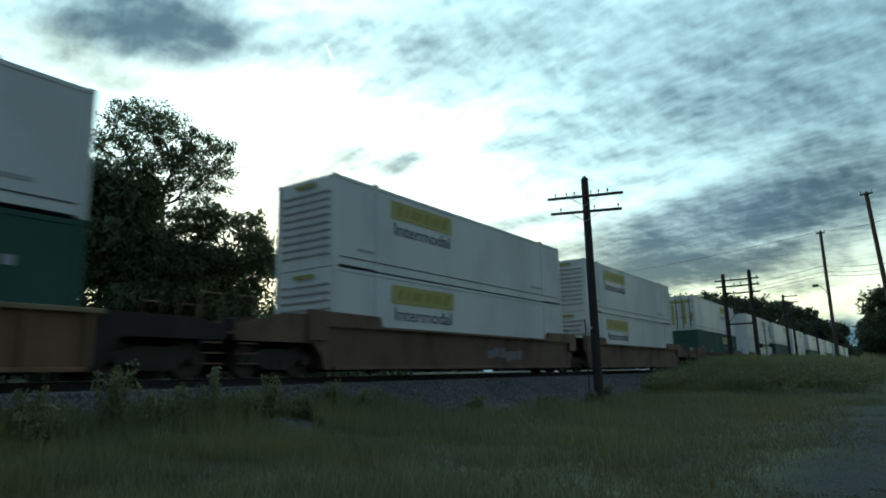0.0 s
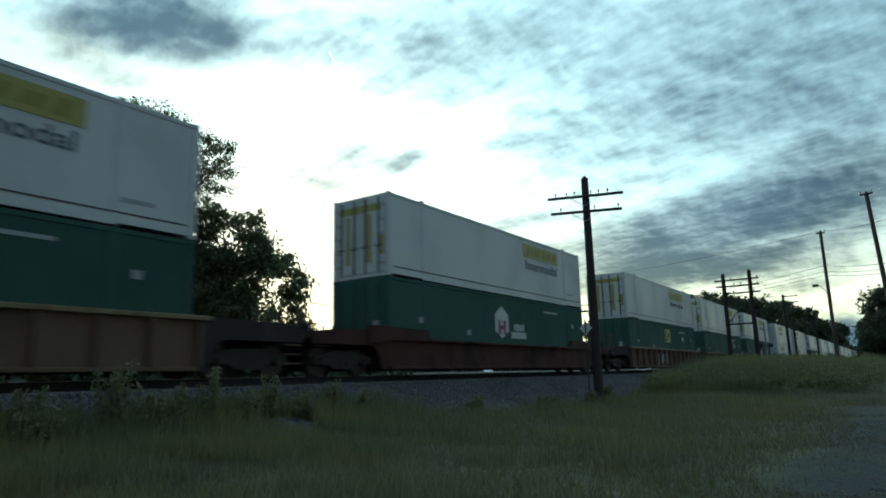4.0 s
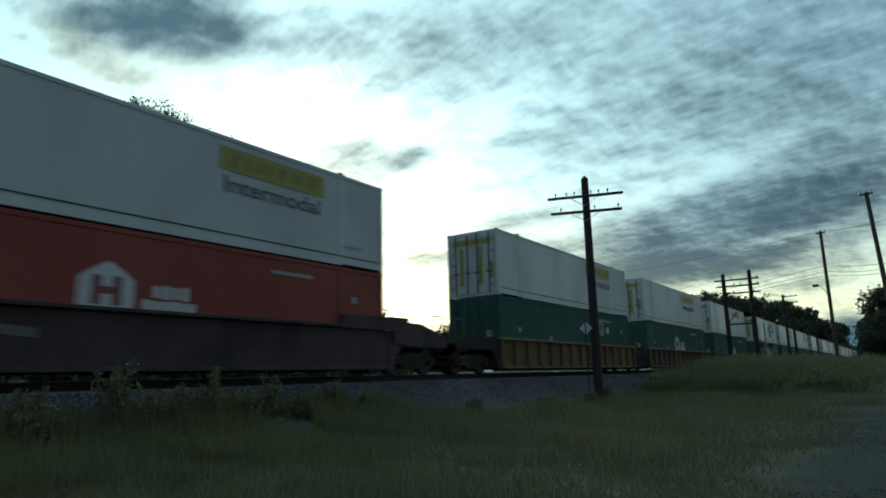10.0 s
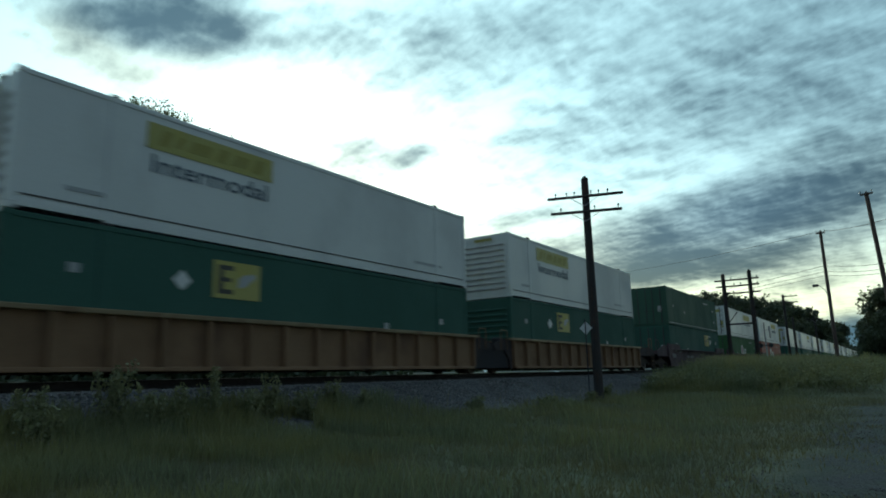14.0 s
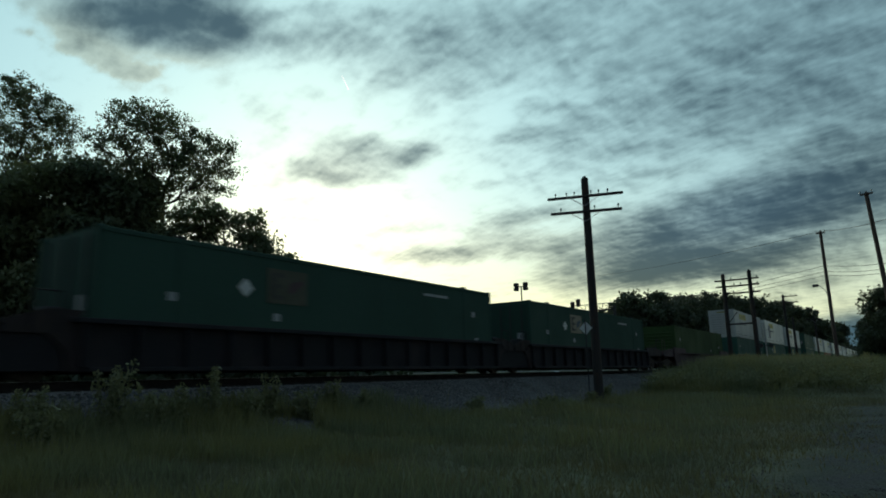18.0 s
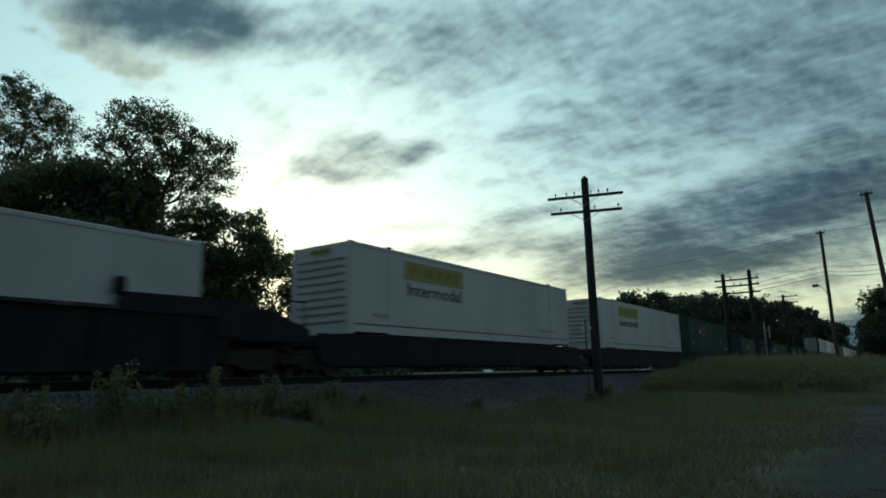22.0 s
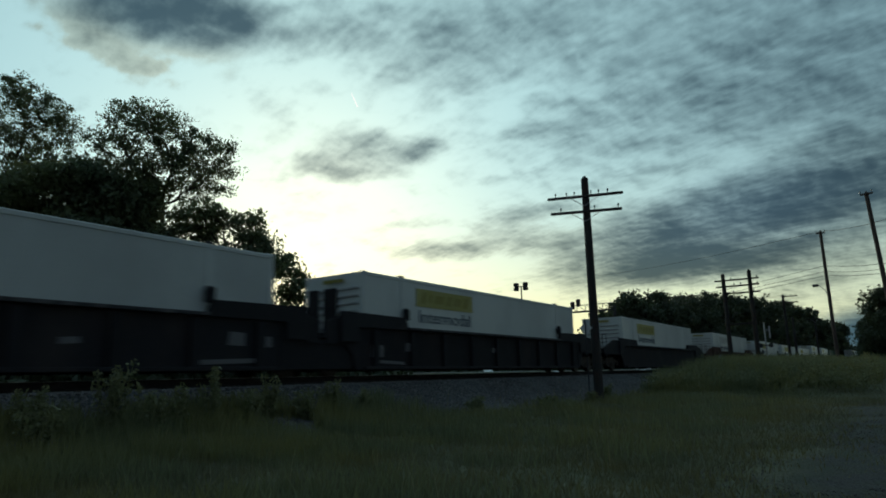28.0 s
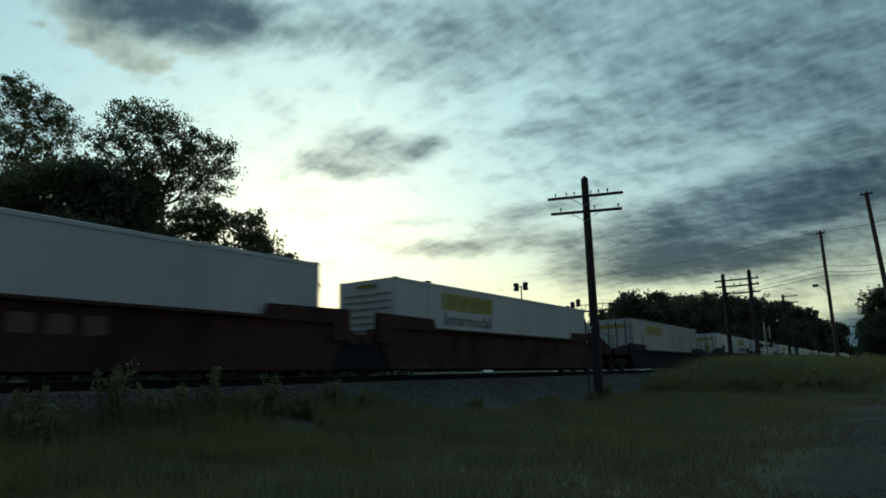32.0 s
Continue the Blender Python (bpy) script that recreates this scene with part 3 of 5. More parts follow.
            bmesh.ops.recalc_face_normals(bm, faces=bm.faces)
            return bm

        piece("hinge%d%d" % (sy, f), "hinge_strap", hinges, GREYTRIM if skin in (WHITE, OFFWHITE) else fm, dr)
    if skin in (WHITE, OFFWHITE):
        piece("doorband%d" % f, "door_band", lambda: box((-f * (HL - 0.014), 0, 2.42), (0.012, 1.9, 0.26)), YELLOW, th, label="yellow band across the door head")
        if door_spots:
            for yy in (-0.42, 0.55):
                piece("stripe%d%.1f" % (f, yy), "door_stripe", lambda: box((-f * (HL - 0.012), yy, 1.35), (0.012, 0.2, 1.7)), YELLOW, th)
            piece("doorspot%d" % f, "door_placard", lambda: box((-f * (HL - 0.014), -0.95, 1.1), (0.012, 0.26, 0.7)), YELLOW, th, label="yellow placard on the door")
        piece("endband%d" % f, "end_band", lambda: box((f * (HL + 0.012), 0, 2.66), (0.012, 0.9, 0.12)), OLIVEINK, th)
    elif skin is not RED:
        piece("doortag%d" % f, "door_placard", lambda: box((-f * (HL - 0.014), -0.75, 1.2), (0.012, 0.3, 0.45)), PALEINK, th)
    if band:
        be = band_end or f
        cx = be * (HL - 4.57)
        bd = piece("band%d" % be, "name_band", lambda: box((cx, -HW + 0.012, 2.275), (3.65, 0.012, 0.63)), OFFWHITE if faded else YELLOW, th, label="faded name band" if faded else "yellow name band")
        for i, (dx, w, h) in enumerate(((-1.36, 0.30, 0.40), (-0.98, 0.20, 0.30), (-0.42, 0.62, 0.30), (0.22, 0.34, 0.36), (0.78, 0.52, 0.30), (1.36, 0.36, 0.40))):
            piece("glyph%d%d" % (i, be), "band_mark", lambda: plate([(cx + dx - w / 2 - 0.05, 2.275 - h / 2), (cx + dx + w / 2 - 0.09, 2.275 - h / 2), (cx + dx + w / 2 + 0.05, 2.275 + h / 2),
                  (cx + dx - w / 2 + 0.09, 2.275 + h / 2)], -HW + 0.001, -HW + 0.009), GREYTRIM if faded else OLIVEINK, bd)
        if word:
            wd = new("lettering", WORD)
            if not WORD.materials:
                WORD.materials.append(INK)
            wd.parent = th
            wd.location = (cx, -HW + 0.012, 1.41)
            wd.rotation_euler = (radians(90), 0, 0)
            wd["label"] = "slate lettering reading Intermodal"
    if mark in ("sign", "tan", "dim"):
        cx = mark_at if mark_at is not None else 3.2
        sg = piece("sign%.1f" % cx, "square_logo", lambda: box((cx, -HW + 0.012, 2.04), (1.42, 0.012, 0.93)), {"sign": YELLOW, "tan": TANSIGN, "dim": DULLSIGN}[mark], th, label="yellow square panel" if mark == "sign" else "faded square panel")
        for i, (dx, dz, w, h) in enumerate(((-0.50, 0, 0.15, 0.72), (-0.33, 0.30, 0.40, 0.12), (-0.35, 0, 0.32, 0.11), (-0.33, -0.30, 0.40, 0.12))):
            piece("sb%d%.1f" % (i, cx), "logo_bar", lambda: box((cx + dx, -HW + 0.004, 2.04 + dz), (w, 0.008, h)), DARKINK, sg)
        piece("sc%.1f" % cx, "logo_patch", lambda: plate([(cx + 0.02, 1.86), (cx + 0.24, 1.9), (cx + 0.56, 2.16), (cx + 0.54, 2.26), (cx + 0.2, 2.2), (cx + 0.06, 2.1)], -HW, -HW + 0.008), {"sign": PALEINK if cx < -1 else INK, "tan": INK, "dim": PLUM}[mark], sg)
        kx = -4.25 if cx < -1 else max(4.3, cx + 1.3)
        piece("dia%.1f" % cx, "diamond_placard", lambda: box((0, 0, 0), (0.34, 0.012, 0.34)), WHITEINK, th, (kx, -HW + 0.012, 1.9), (0, 45, 0))
    if mark in ("house", "hex"):
        cx = mark_at if mark_at is not None else -0.7
        if mark == "house":
            pts = [(-0.6, 1.0), (0.6, 1.0), (0.6, 1.74), (0.36, 1.93), (0.02, 2.13), (-0.34, 1.93), (-0.6, 1.74)]
        else:
            pts = [(0, 1.05), (0.55, 1.35), (0.55, 2.05), (0, 2.4), (-0.55, 2.05), (-0.55, 1.35)]
        hs = piece("house%s%.1f" % (mark, cx), "crest", lambda: plate([(cx + a, b) for a, b in pts], -HW + 0.006, -HW + 0.02), WHITEINK, th, label="white crest")
        for i, (dx, dz, w, h) in enumerate(((-0.22, 1.5, 0.2, 0.62), (0.22, 1.5, 0.2, 0.62), (0, 1.5, 0.3, 0.16))):
            piece("hb%d%.1f" % (i, cx), "crest_bar", lambda: box((cx + dx, -HW + 0.002, dz), (w, 0.008, h)), REDINK, hs)
        caps = [(1.14 + 0.24 * k, 1.56, 0.17, 0.32 if k % 2 else 0.26) for k in range(4)] + [(0.9 + 0.225 * k, 1.22, 0.195, 0.27 if k % 3 else 0.31) for k in range(6)]
        for i, (dx, dz, w, h) in enumerate(caps):
            piece("cap%d%.1f" % (i, cx), "caption_bar", lambda: box((cx + dx, -HW + 0.012, dz), (w, 0.01, h), 0.004), WHITEINK, th)
    MOVING.append((th, x0 + HL, z0))
    return th


# ---------------------------------------------------------------- rail cars
def wheel():
    bm = bmesh.new()
    for r, a, b in ((0.46, 0.045, 0.075), (0.43, -0.065, 0.045), (0.34, -0.055, 0.03), (0.12, -0.09, 0.09)):
        bmesh.ops.create_cone(bm, cap_ends=True, segments=24, radius1=r, radius2=r, depth=b - a,
                              matrix=Matrix.Translation((0, (a + b) / 2, 0)) @ Matrix.Rotation(radians(90), 4, "X"))
    return bm


def hand_wheel(c, r):
    """A rim with spokes, facing along x."""
    bm = bmesh.new()
    ring = [(c[0], c[1] + r * math.cos(6.2832 * k / 14), c[2] + r * math.sin(6.2832 * k / 14)) for k in range(14)]
    for a, b in zip(ring, ring[1:] + ring[:1]):
        add_rod(bm, a, b, 0.018, n=5)
    for a in ring[::3]:
        add_rod(bm, c, a, 0.012, n=4)
    return bm


def truck(parent, x, far=False):
    tr = piece("bolster", "truck", lambda: box((0, 0, 0.46), (0.36, 2.0, 0.26), 0.03), TRUCK, parent, (x, 0, 0), label="four-wheel bogie of rusty cast steel")
    frame_pts = [(-1.25, 0.36), (-1.25, 0.56), (-0.95, 0.62), (-0.45, 0.74), (0.45, 0.74), (0.95, 0.62), (1.25, 0.56), (1.25, 0.36), (0.98, 0.36),
                 (0.85, 0.46), (0.38, 0.2), (-0.38, 0.2), (-0.85, 0.46), (-0.98, 0.36)]
    for sy in (-1, 1):
        piece("sideframe", "side_frame", lambda: plate(frame_pts, -0.06, 0.06), TRUCK, tr, (0, sy * 1.0, 0))
        for sx in (-1, 1):
            piece("wheel", "wheel", wheel, WHEELM, tr, (sx * 0.88, sy * 0.79, 0.42), (0, 0, 0 if sy < 0 else 180))
            if far:
                continue
            piece("bearing", "bearing_box", lambda: rod((0, -0.1, 0), (0, 0.1, 0), 0.11, n=12), TRUCK, tr, (sx * 0.9, sy * 1.05, 0.42))
            piece("spring", "spring", lambda: rod((0, 0, -0.11), (0, 0, 0.11), 0.07, n=8), TRUCK, tr, (sx * 0.14, sy * 1.04, 0.36))
    for sx in (-1, 1):
        piece("axle", "axle", lambda: rod((0, -0.75, 0), (0, 0.75, 0), 0.075, n=10), WHEELM, tr, (sx * 0.88, 0, 0.42))


def well_car(x0, style, skin, chord, label, lead, trail, top=1.45, marks=(), far=False):
    """A well unit. lead, trail: 'c' coupled end with its own bogie, 'a' shared bogie that this unit carries, 'n' shared bogie carried by the next."""
    th = empty("well_car")
    tagged(th, label, "rail car", "well cars of the train")
    sm = style
    ends = GRIMY if sm == "ribbed" else skin
    ht = "%s%.2f" % (style, top)
    for sy in (-1, 1):
        piece("wside" + ht, "side_wall", lambda: box((0, 0, (top + 0.08) / 2), (16.9, 0.02, top - 0.26), 0.004), skin, th, (0, sy * 1.33, 0))
        piece("wsill" + sm, "bottom_sill", lambda: box((0, 0, 0.22), (16.4, 0.16, 0.10), 0.015), skin, th, (0, sy * 1.40, 0))
        ch = 0.11 if sm == "ribbed" else 0.09
        piece("wchord" + ht, "top_chord", lambda: box((0, 0, top - ch / 2), (17.0 if sm == "ribbed" else 12.0, 0.20, ch), 0.015), chord, th, (0, sy * 1.41, 0))
        if sm == "ribbed":
            for i in range(15):
                x = -8.25 + i * 1.178
                piece("wrib" + ht, "stiffener", lambda: box((0, 0, (top + 0.15) / 2), (0.10, 0.15, top - 0.39), 0.012), skin, th, (x, sy * 1.41, 0))
        elif sm == "block":
            for i in range(9):
                x = -7.6 + i * 1.9
                piece("wblk" + ht, "stiffener", lambda: box((0, 0, (top + 0.11) / 2), (0.26, 0.10, top - 0.40), 0.012), skin, th, (x, sy * 1.41, 0))
        if sm != "ribbed":
            for sx in (-1, 1):
                pts = [(5.95, top - 0.09), (6.12, top + 0.31), (9.2, top + 0.35), (9.2, 1.0), (8.45, 1.0), (8.45, top - 0.09)]
                piece("hump%d%s" % (sx, ht), "raised_end", lambda: plate([(sx * a, b) for a, b in pts], -0.05, 0.05), skin, th, (0, sy * 1.40, 0))
                if sm == "block":
                    piece("knob", "guide_post", lambda: box((0, 0, 1.98), (0.26, 0.16, 0.40), 0.05), skin, th, (sx * 6.05, sy * 1.40, 0))
    for i, (dx, z, w, h, mat) in enumerate(marks):
        piece("mk%.2f%.2f" % (w, h), "painted_mark", lambda: plate([(-w / 2, -h / 2), (w / 2, -h * 0.42), (w * 0.44, h / 2), (-w * 0.47, h * 0.45)], -0.005, 0.005), mat, th,
                   (dx - HL, -1.348, z), (0, random.uniform(-6, 6), 0))
    piece("wfloor", "floor", lambda: box((0, 0, 0.26), (16.4, 2.66, 0.08)), BLACK, th)
    for i in range(4):
        piece("wcross", "cross_beam", lambda: box((0, 0, 0.2), (0.3, 2.7, 0.08), 0.01), BLACK, th, (-6.0 + 4.0 * i, 0, 0))
    for sx, kind in ((1, lead), (-1, trail)):
        reach = 3.55 if kind == "c" else 1.70
        end = HL + reach
        # sloping end sill with the arch over the bogie
        pts = [(8.3, 0.18), (8.3, 1.40), (HL + 0.9, 1.40 if sm == "ribbed" else 1.5), (end - 0.05, 1.18), (end - 0.05, 0.92), (8.95, 0.92), (8.62, 0.62), (8.5, 0.18)]
        if kind == "c":
            rise = 1.45 if sm == "ribbed" else top + 0.24
            pts[1:5] = [(8.3, rise), (HL + (2.7 if sm == "ribbed" else 2.0), rise - 0.04), (end - 0.05, 1.28), (end - 0.05, 0.92)]
        elif sm == "block":
            pts[1:5] = [(8.3, 1.82), (HL + 0.9, 1.82), (end - 0.05, 1.58), (end - 0.05, 0.92)]
        for sy in (-1, 1):
            piece("endside%s%s%d" % (kind == "c", ht, sx), "end_sill", lambda: plate([(sx * a, b) for a, b in pts], -0.03, 0.03), ends, th, (0, sy * 1.33, 0))
        piece("deck%s%d" % (kind == "c", sx), "end_platform",
              lambda: box((sx * (8.3 + end) / 2, 0, 1.12), (end - 8.3, 2.62, 0.08), 0.01), ends, th)
        piece("bulk%d" % sx, "bulkhead", lambda: box((sx * 8.33, 0, 0.8), (0.08, 2.66, 1.15), 0.01), skin, th)
        piece("centre%s%d" % (kind == "c", sx), "centre_sill",
              lambda: box((sx * (8.3 + end) / 2, 0, 0.9), (end - 8.3, 0.6, 0.4), 0.03), BLACK, th)
        if kind == "c":
            truck(th, sx * (HL + 1.9), far)
            piece("coupler%d" % sx, "coupler", lambda: add_box(box((sx * (end + 0.08), 0, 0.85), (0.34, 0.16, 0.18), 0.02), (sx * (end + 0.2), 0.05, 0.85), (0.16, 0.3, 0.28), 0.04), TRUCK, th)
            for sy in (-1, 1):
                ld = piece("rail%d%d" % (sx, sy), "handrail",
                           lambda: add_rod(add_rod(rod((sx * (end - 0.15), sy * 1.25, 1.15), (sx * (end - 0.15), sy * 1.25, 2.05), 0.02, n=6),
                                                   (sx * (end - 0.75), sy * 1.25, 1.15), (sx * (end - 0.75), sy * 1.25, 2.05), 0.02, n=6),
                                           (sx * (end - 0.15), sy * 1.25, 2.05), (sx * (end - 0.75), sy * 1.25, 2.05), 0.02, n=6), skin, th)
                for k in range(3):
                    piece("step%d" % sx, "ladder_rung", lambda: box((sx * (end - 0.45), 0, 0), (0.6, 0.03, 0.03)), skin, ld, (0, sy * 1.36, 0.35 + 0.25 * k))
            if sx < 0:
                piece("brakebox", "brake_housing", lambda: box((-(end - 0.5), -0.5, 1.36), (0.3, 0.36, 0.42), 0.06), BLACK, th)
                piece("brakewheel", "brake_wheel", lambda: hand_wheel((-(end - 0.3), -0.5, 1.5), 0.25), TRUCK, th)
        elif kind == "a":
            truck(th, sx * (HL + 1.72), far)
            arch = [(-1.36, 0.2), (-1.28, 0.6), (-0.98, 0.9), (-0.4, 1.04), (0.4, 1.04), (0.98, 0.9), (1.28, 0.6), (1.36, 0.2)]
            for sy in (-1, 1):
                piece("shroud", "bogie_shroud", lambda: plate(arch, -0.03, 0.03), BLACK, th, (sx * (HL + 1.72), sy * 1.27, 0))
        if kind in "an":
            for sy in (-1, 1):
                piece("grab%d%d" % (sx, sy), "grab_iron",
                      lambda: add_rod(add_rod(rod((sx * 8.75, sy * 1.38, 0.95), (sx * 8.75, sy * 1.38, 1.75), 0.018, n=6), (sx * 9.25, sy * 1.38, 0.95), (sx * 9.25, sy * 1.38, 1.75), 0.018, n=6),
                                      (sx * 8.75, sy * 1.38, 1.75), (sx * 9.25, sy * 1.38, 1.75), 0.018, n=6), skin, th)
            piece("hose%d" % sx, "brake_valve", lambda: box((sx * 8.7, -0.9, 1.3), (0.5, 0.4, 0.35), 0.06), BLACK, th)
    MOVING.append((th, x0 + HL, RAIL_Z))
    return th


def spine_car(x0, label, lead, trail):
    th = empty("spine_car")
    tagged(th, label, "rail car", "spine cars of the train")
    piece("spine", "spine_beam", lambda: box((0, 0, 0.98), (18.4, 0.62, 0.42), 0.04), BLACK, th)
    for sy in (-1, 1):
        piece("spflange", "side_sill", lambda: plate([(-9.3, 1.22), (9.3, 1.22), (9.3, 0.55), (8.9, 0.3), (-8.9, 0.3), (-9.3, 0.55)], -0.05, 0.05), BLACK, th, (0, sy * 1.2, 0))
    for i, x in enumerate((-8.0, -6.05, -3.0, 0.0, 3.0, 6.05, 8.0)):
        piece("sparm", "cross_arm", lambda: plate([(-1.25, 1.25), (1.25, 1.25), (1.25, 1.08), (0.32, 0.8), (-0.32, 0.8), (-1.25, 1.08)], -0.16, 0.16), BLACK, th, (x, 0, 0), (0, 0, 90))
    piece("sptray", "wheel_tray", lambda: box((-4.6, 0, 1.2), (5.4, 2.5, 0.07), 0.01), BROWN, th)
    for sx, kind in ((1, lead), (-1, trail)):
        if kind in "ac":
            truck(th, sx * (HL + (1.72 if kind == "a" else 1.2)))
        piece("spbox%d" % sx, "end_step", lambda: box((sx * 9.3, 0, 0.95), (0.5, 1.9, 0.25), 0.03), BLACK, th)
    MOVING.append((th, x0 + HL, RAIL_Z))
    return th


LOW = RAIL_Z + 0.365             # base of a box in a well
HIGH = LOW + BOX_H + 0.004       # base of the upper box
ON_SPINE = RAIL_Z + 1.262

W1 = "white container with yellow band and slate lettering, stacked on another"
W0 = "white container with yellow band, alone in a well car"
GR = "dark green container with white placards, under a white container"


def scrawl(x0, x1, z0, z1, mat, seed, k=7):
    """Sprayed shapes on a side wall."""
    rng = np.random.default_rng(seed)
    return tuple((x0 + (x1 - x0) * (i + 0.5) / k, z0 + (z1 - z0) * (0.35 + 0.3 * rng.random()), (x1 - x0) / k * (0.75 + 0.35 * rng.random()),
                  (z1 - z0) * (0.45 + 0.5 * rng.random()), mat) for i in range(k))


PAINTED = {
    14: scrawl(8.7, 11.6, 0.45, 1.05, PAINTB, 1, 6),
    -49: scrawl(5.5, 7.6, 0.3, 1.3, PAINTA, 2, 6),
    -261: ((4.5, 0.95, 0.55, 0.2, PAINTC), (5.6, 0.95, 1.05, 0.2, PAINTC), (7.75, 0.95, 0.2, 0.2, PAINTC), (8.4, 1.2, 0.5, 0.07, PAINTC), (0.6, 1.0, 0.9, 0.3, PAINTC), (2.4, 1.3, 0.7, 0.14, PAINTC), (1.2, 1.35, 0.4, 0.1, PAINTC)),
    -241: ((4.0, 0.95, 0.7, 0.2, PAINTC), (5.3, 0.95, 0.9, 0.2, PAINTC), (9.2, 1.1, 0.5, 0.08, PAINTC)),
    -221: ((4.2, 0.95, 0.7, 0.2, PAINTC), (5.4, 0.95, 0.9, 0.2, PAINTC)),
    -557: scrawl(1.0, 3.0, 0.3, 1.4, PAINTB, 3, 5) + scrawl(6.6, 8.9, 0.4, 1.3, PAINTB, 4, 5),
    -624: ((15.0, 0.95, 0.5, 0.35, PAINTC), (15.9, 0.9, 0.4, 0.3, PAINTC), (14.8, 0.4, 1.9, 0.12, PAINTC), (3.2, 1.1, 0.4, 0.25, PAINTC), (11.0, 0.8, 0.4, 0.14, PAINTC)),
    -605: ((0.6, 0.75, 0.6, 0.4, PAINTC), (2.2, 0.9, 0.3, 0.3, PAINTC), (8.0, 0.9, 0.6, 0.2, PAINTC), (1.2, 0.4, 1.6, 0.1, PAINTC)),
    -644: ((5.0, 0.9, 0.5, 0.3, PAINTC), (12.2, 0.8, 0.7, 0.3, PAINTC), (14.9, 0.95, 0.5, 0.3, PAINTC), (9.0, 0.7, 0.4, 0.2, PAINTC)),
    -711: ((8.4, 1.1, 0.5, 0.42, PAINTD), (9.1, 1.1, 0.5, 0.42, PAINTD), (9.8, 1.1, 0.5, 0.42, PAINTD)),
    -494: ((6.0, 0.9, 0.5, 0.2, PAINTC), (11.0, 0.9, 0.6, 0.2, PAINTC)),
    -534: ((3.0, 0.9, 0.5, 0.2, PAINTC), (10.0, 0.9, 0.7, 0.2, PAINTC), (10.9, 0.8, 0.3, 0.3, PAINTC)),
}


def train():
    # cars ahead of those that pass close by
    ahead = [(57.0, GREEN, "c", "c"), (80.5, WHITE, "c", "n"), (100.1, GREEN, "a", "n"), (119.7, WHITE, "a", "c"), (143.2, GREEN, "c", "n"), (162.8, WHITE, "a", "n"),
             (182.4, GREEN, "a", "c"), (206.0, WHITE, "c", "c"), (229.5, GREEN, "c", "c"), (253.0, WHITE, "c", "c")]
    for s, low, a, b in ahead:
        well_car(s, "smooth", BROWN, BROWN, "weathered brown well car with smooth sides", a, b, far=s > 70)
        container(s, LOW, low, GR if low is GREEN else "white box container in a smooth-sided brown well car", 1, far=s > 70)
        container(s, HIGH, WHITE, W1, 1, far=s > 70)
    # s, style, paint, lead, trail, lower paint, lower mark, mark place, upper front, upper word
    rows = [
        (33.4, "smooth", BROWN, "c", "c", WHITE, "", None, -1),
        (13.82, "smooth", BROWN, "c", "c", WHITE, "", None, -1),
        (-9.6, "ribbed", TAN, "c", "n", GREEN, "house", -0.6, 1),
        (-29.15, "ribbed", BROWN, "a", "n", GREEN, "sign", 3.2, 1),
        (-48.7, "ribbed", BROWN, "a", "c", GREEN, "sign", 0.3, 1),
        (-72.16, "smooth", RUST, "c", "c", GREEN, "hex", -0.6, 1),
        (-95.6, "ribbed", BROWN, "c", "n", GREEN, "house", -0.7, 1),
        (-115.25, "ribbed", BROWN, "a", "n", GREEN, "sign", 0.05, 1),
        (-134.93, "ribbed", BROWN, "a", "c", LIME, "house", -0.7, 1),
        (-158.4, "ribbed", BROWN, "c", "n", GREEN, "house", -0.7, 1),
        (-178.04, "ribbed", BROWN, "a", "n", GREEN, "house", -0.75, 1),
        (-197.67, "ribbed", TAN, "a", "c", GREEN, "tan", 3.1, 1),
        (-221.42, "smooth", PLUM, "c", "n", RED, "house", -0.95, 1),
        (-241.18, "smooth", PLUM, "a", "n", LIME, "house", -0.75, 1),
        (-261.2, "smooth", PLUM, "a", "c", GREEN, "sign", 3.3, 1),
        (-285.2, "ribbed", TAN, "c", "n", GREEN, "sign", -2.7, -1),
        (-304.92, "ribbed", TAN, "a", "n", GREEN, "sign", -2.7, -1),
        (-324.8, "ribbed", BROWN, "a", "c", GREEN, "", None, -1),
    ]
    for s, style, paint, a, b, low, mark, at, front in rows:
        chord = CHORD if style == "ribbed" and paint is not PLUM else paint
        text = {"ribbed": "%s well car with ribbed steel sides", "smooth": "%s well car with smooth steel sides"}[style] % \
            {TAN: "weathered orange-brown", BROWN: "weathered brown", PLUM: "dark maroon", RUST: "rusty red-brown"}[paint]
        top = 1.2 if paint is RUST else 1.5 if style == "smooth" else 1.45
        well_car(s, style, paint, chord, text, a, b, top, PAINTED.get(round(s), ()))
        lt = {GREEN: GR, LIME: "bright green container with white crest, under a white container", WHITE: "white box container with yellow band, bottom of a stack",
              RED: "orange-red container with white crest, under a white container"}[low]
        container(s, LOW, low, lt, front, band=low is WHITE, mark=mark, mark_at=at)
        if abs(s + 261.2) < 0.1:
            top = container(s, HIGH, FADEDGREEN, "faded green box container stacked on another green one", 1, band=False)
            # row of pale dashes along the foot of the upper box
            for i in range(34):
                piece("dash", "side_marking", lambda: box((0, -HW + 0.004, 0.2), (0.26, 0.012, 0.05)), WHITEINK, top, (-7.6 + i * 0.46, 0, 0))
        else:
            container(s, HIGH, OFFWHITE if s < -320 else WHITE, W1, front, word=abs(s + 158.4) > 0.1)
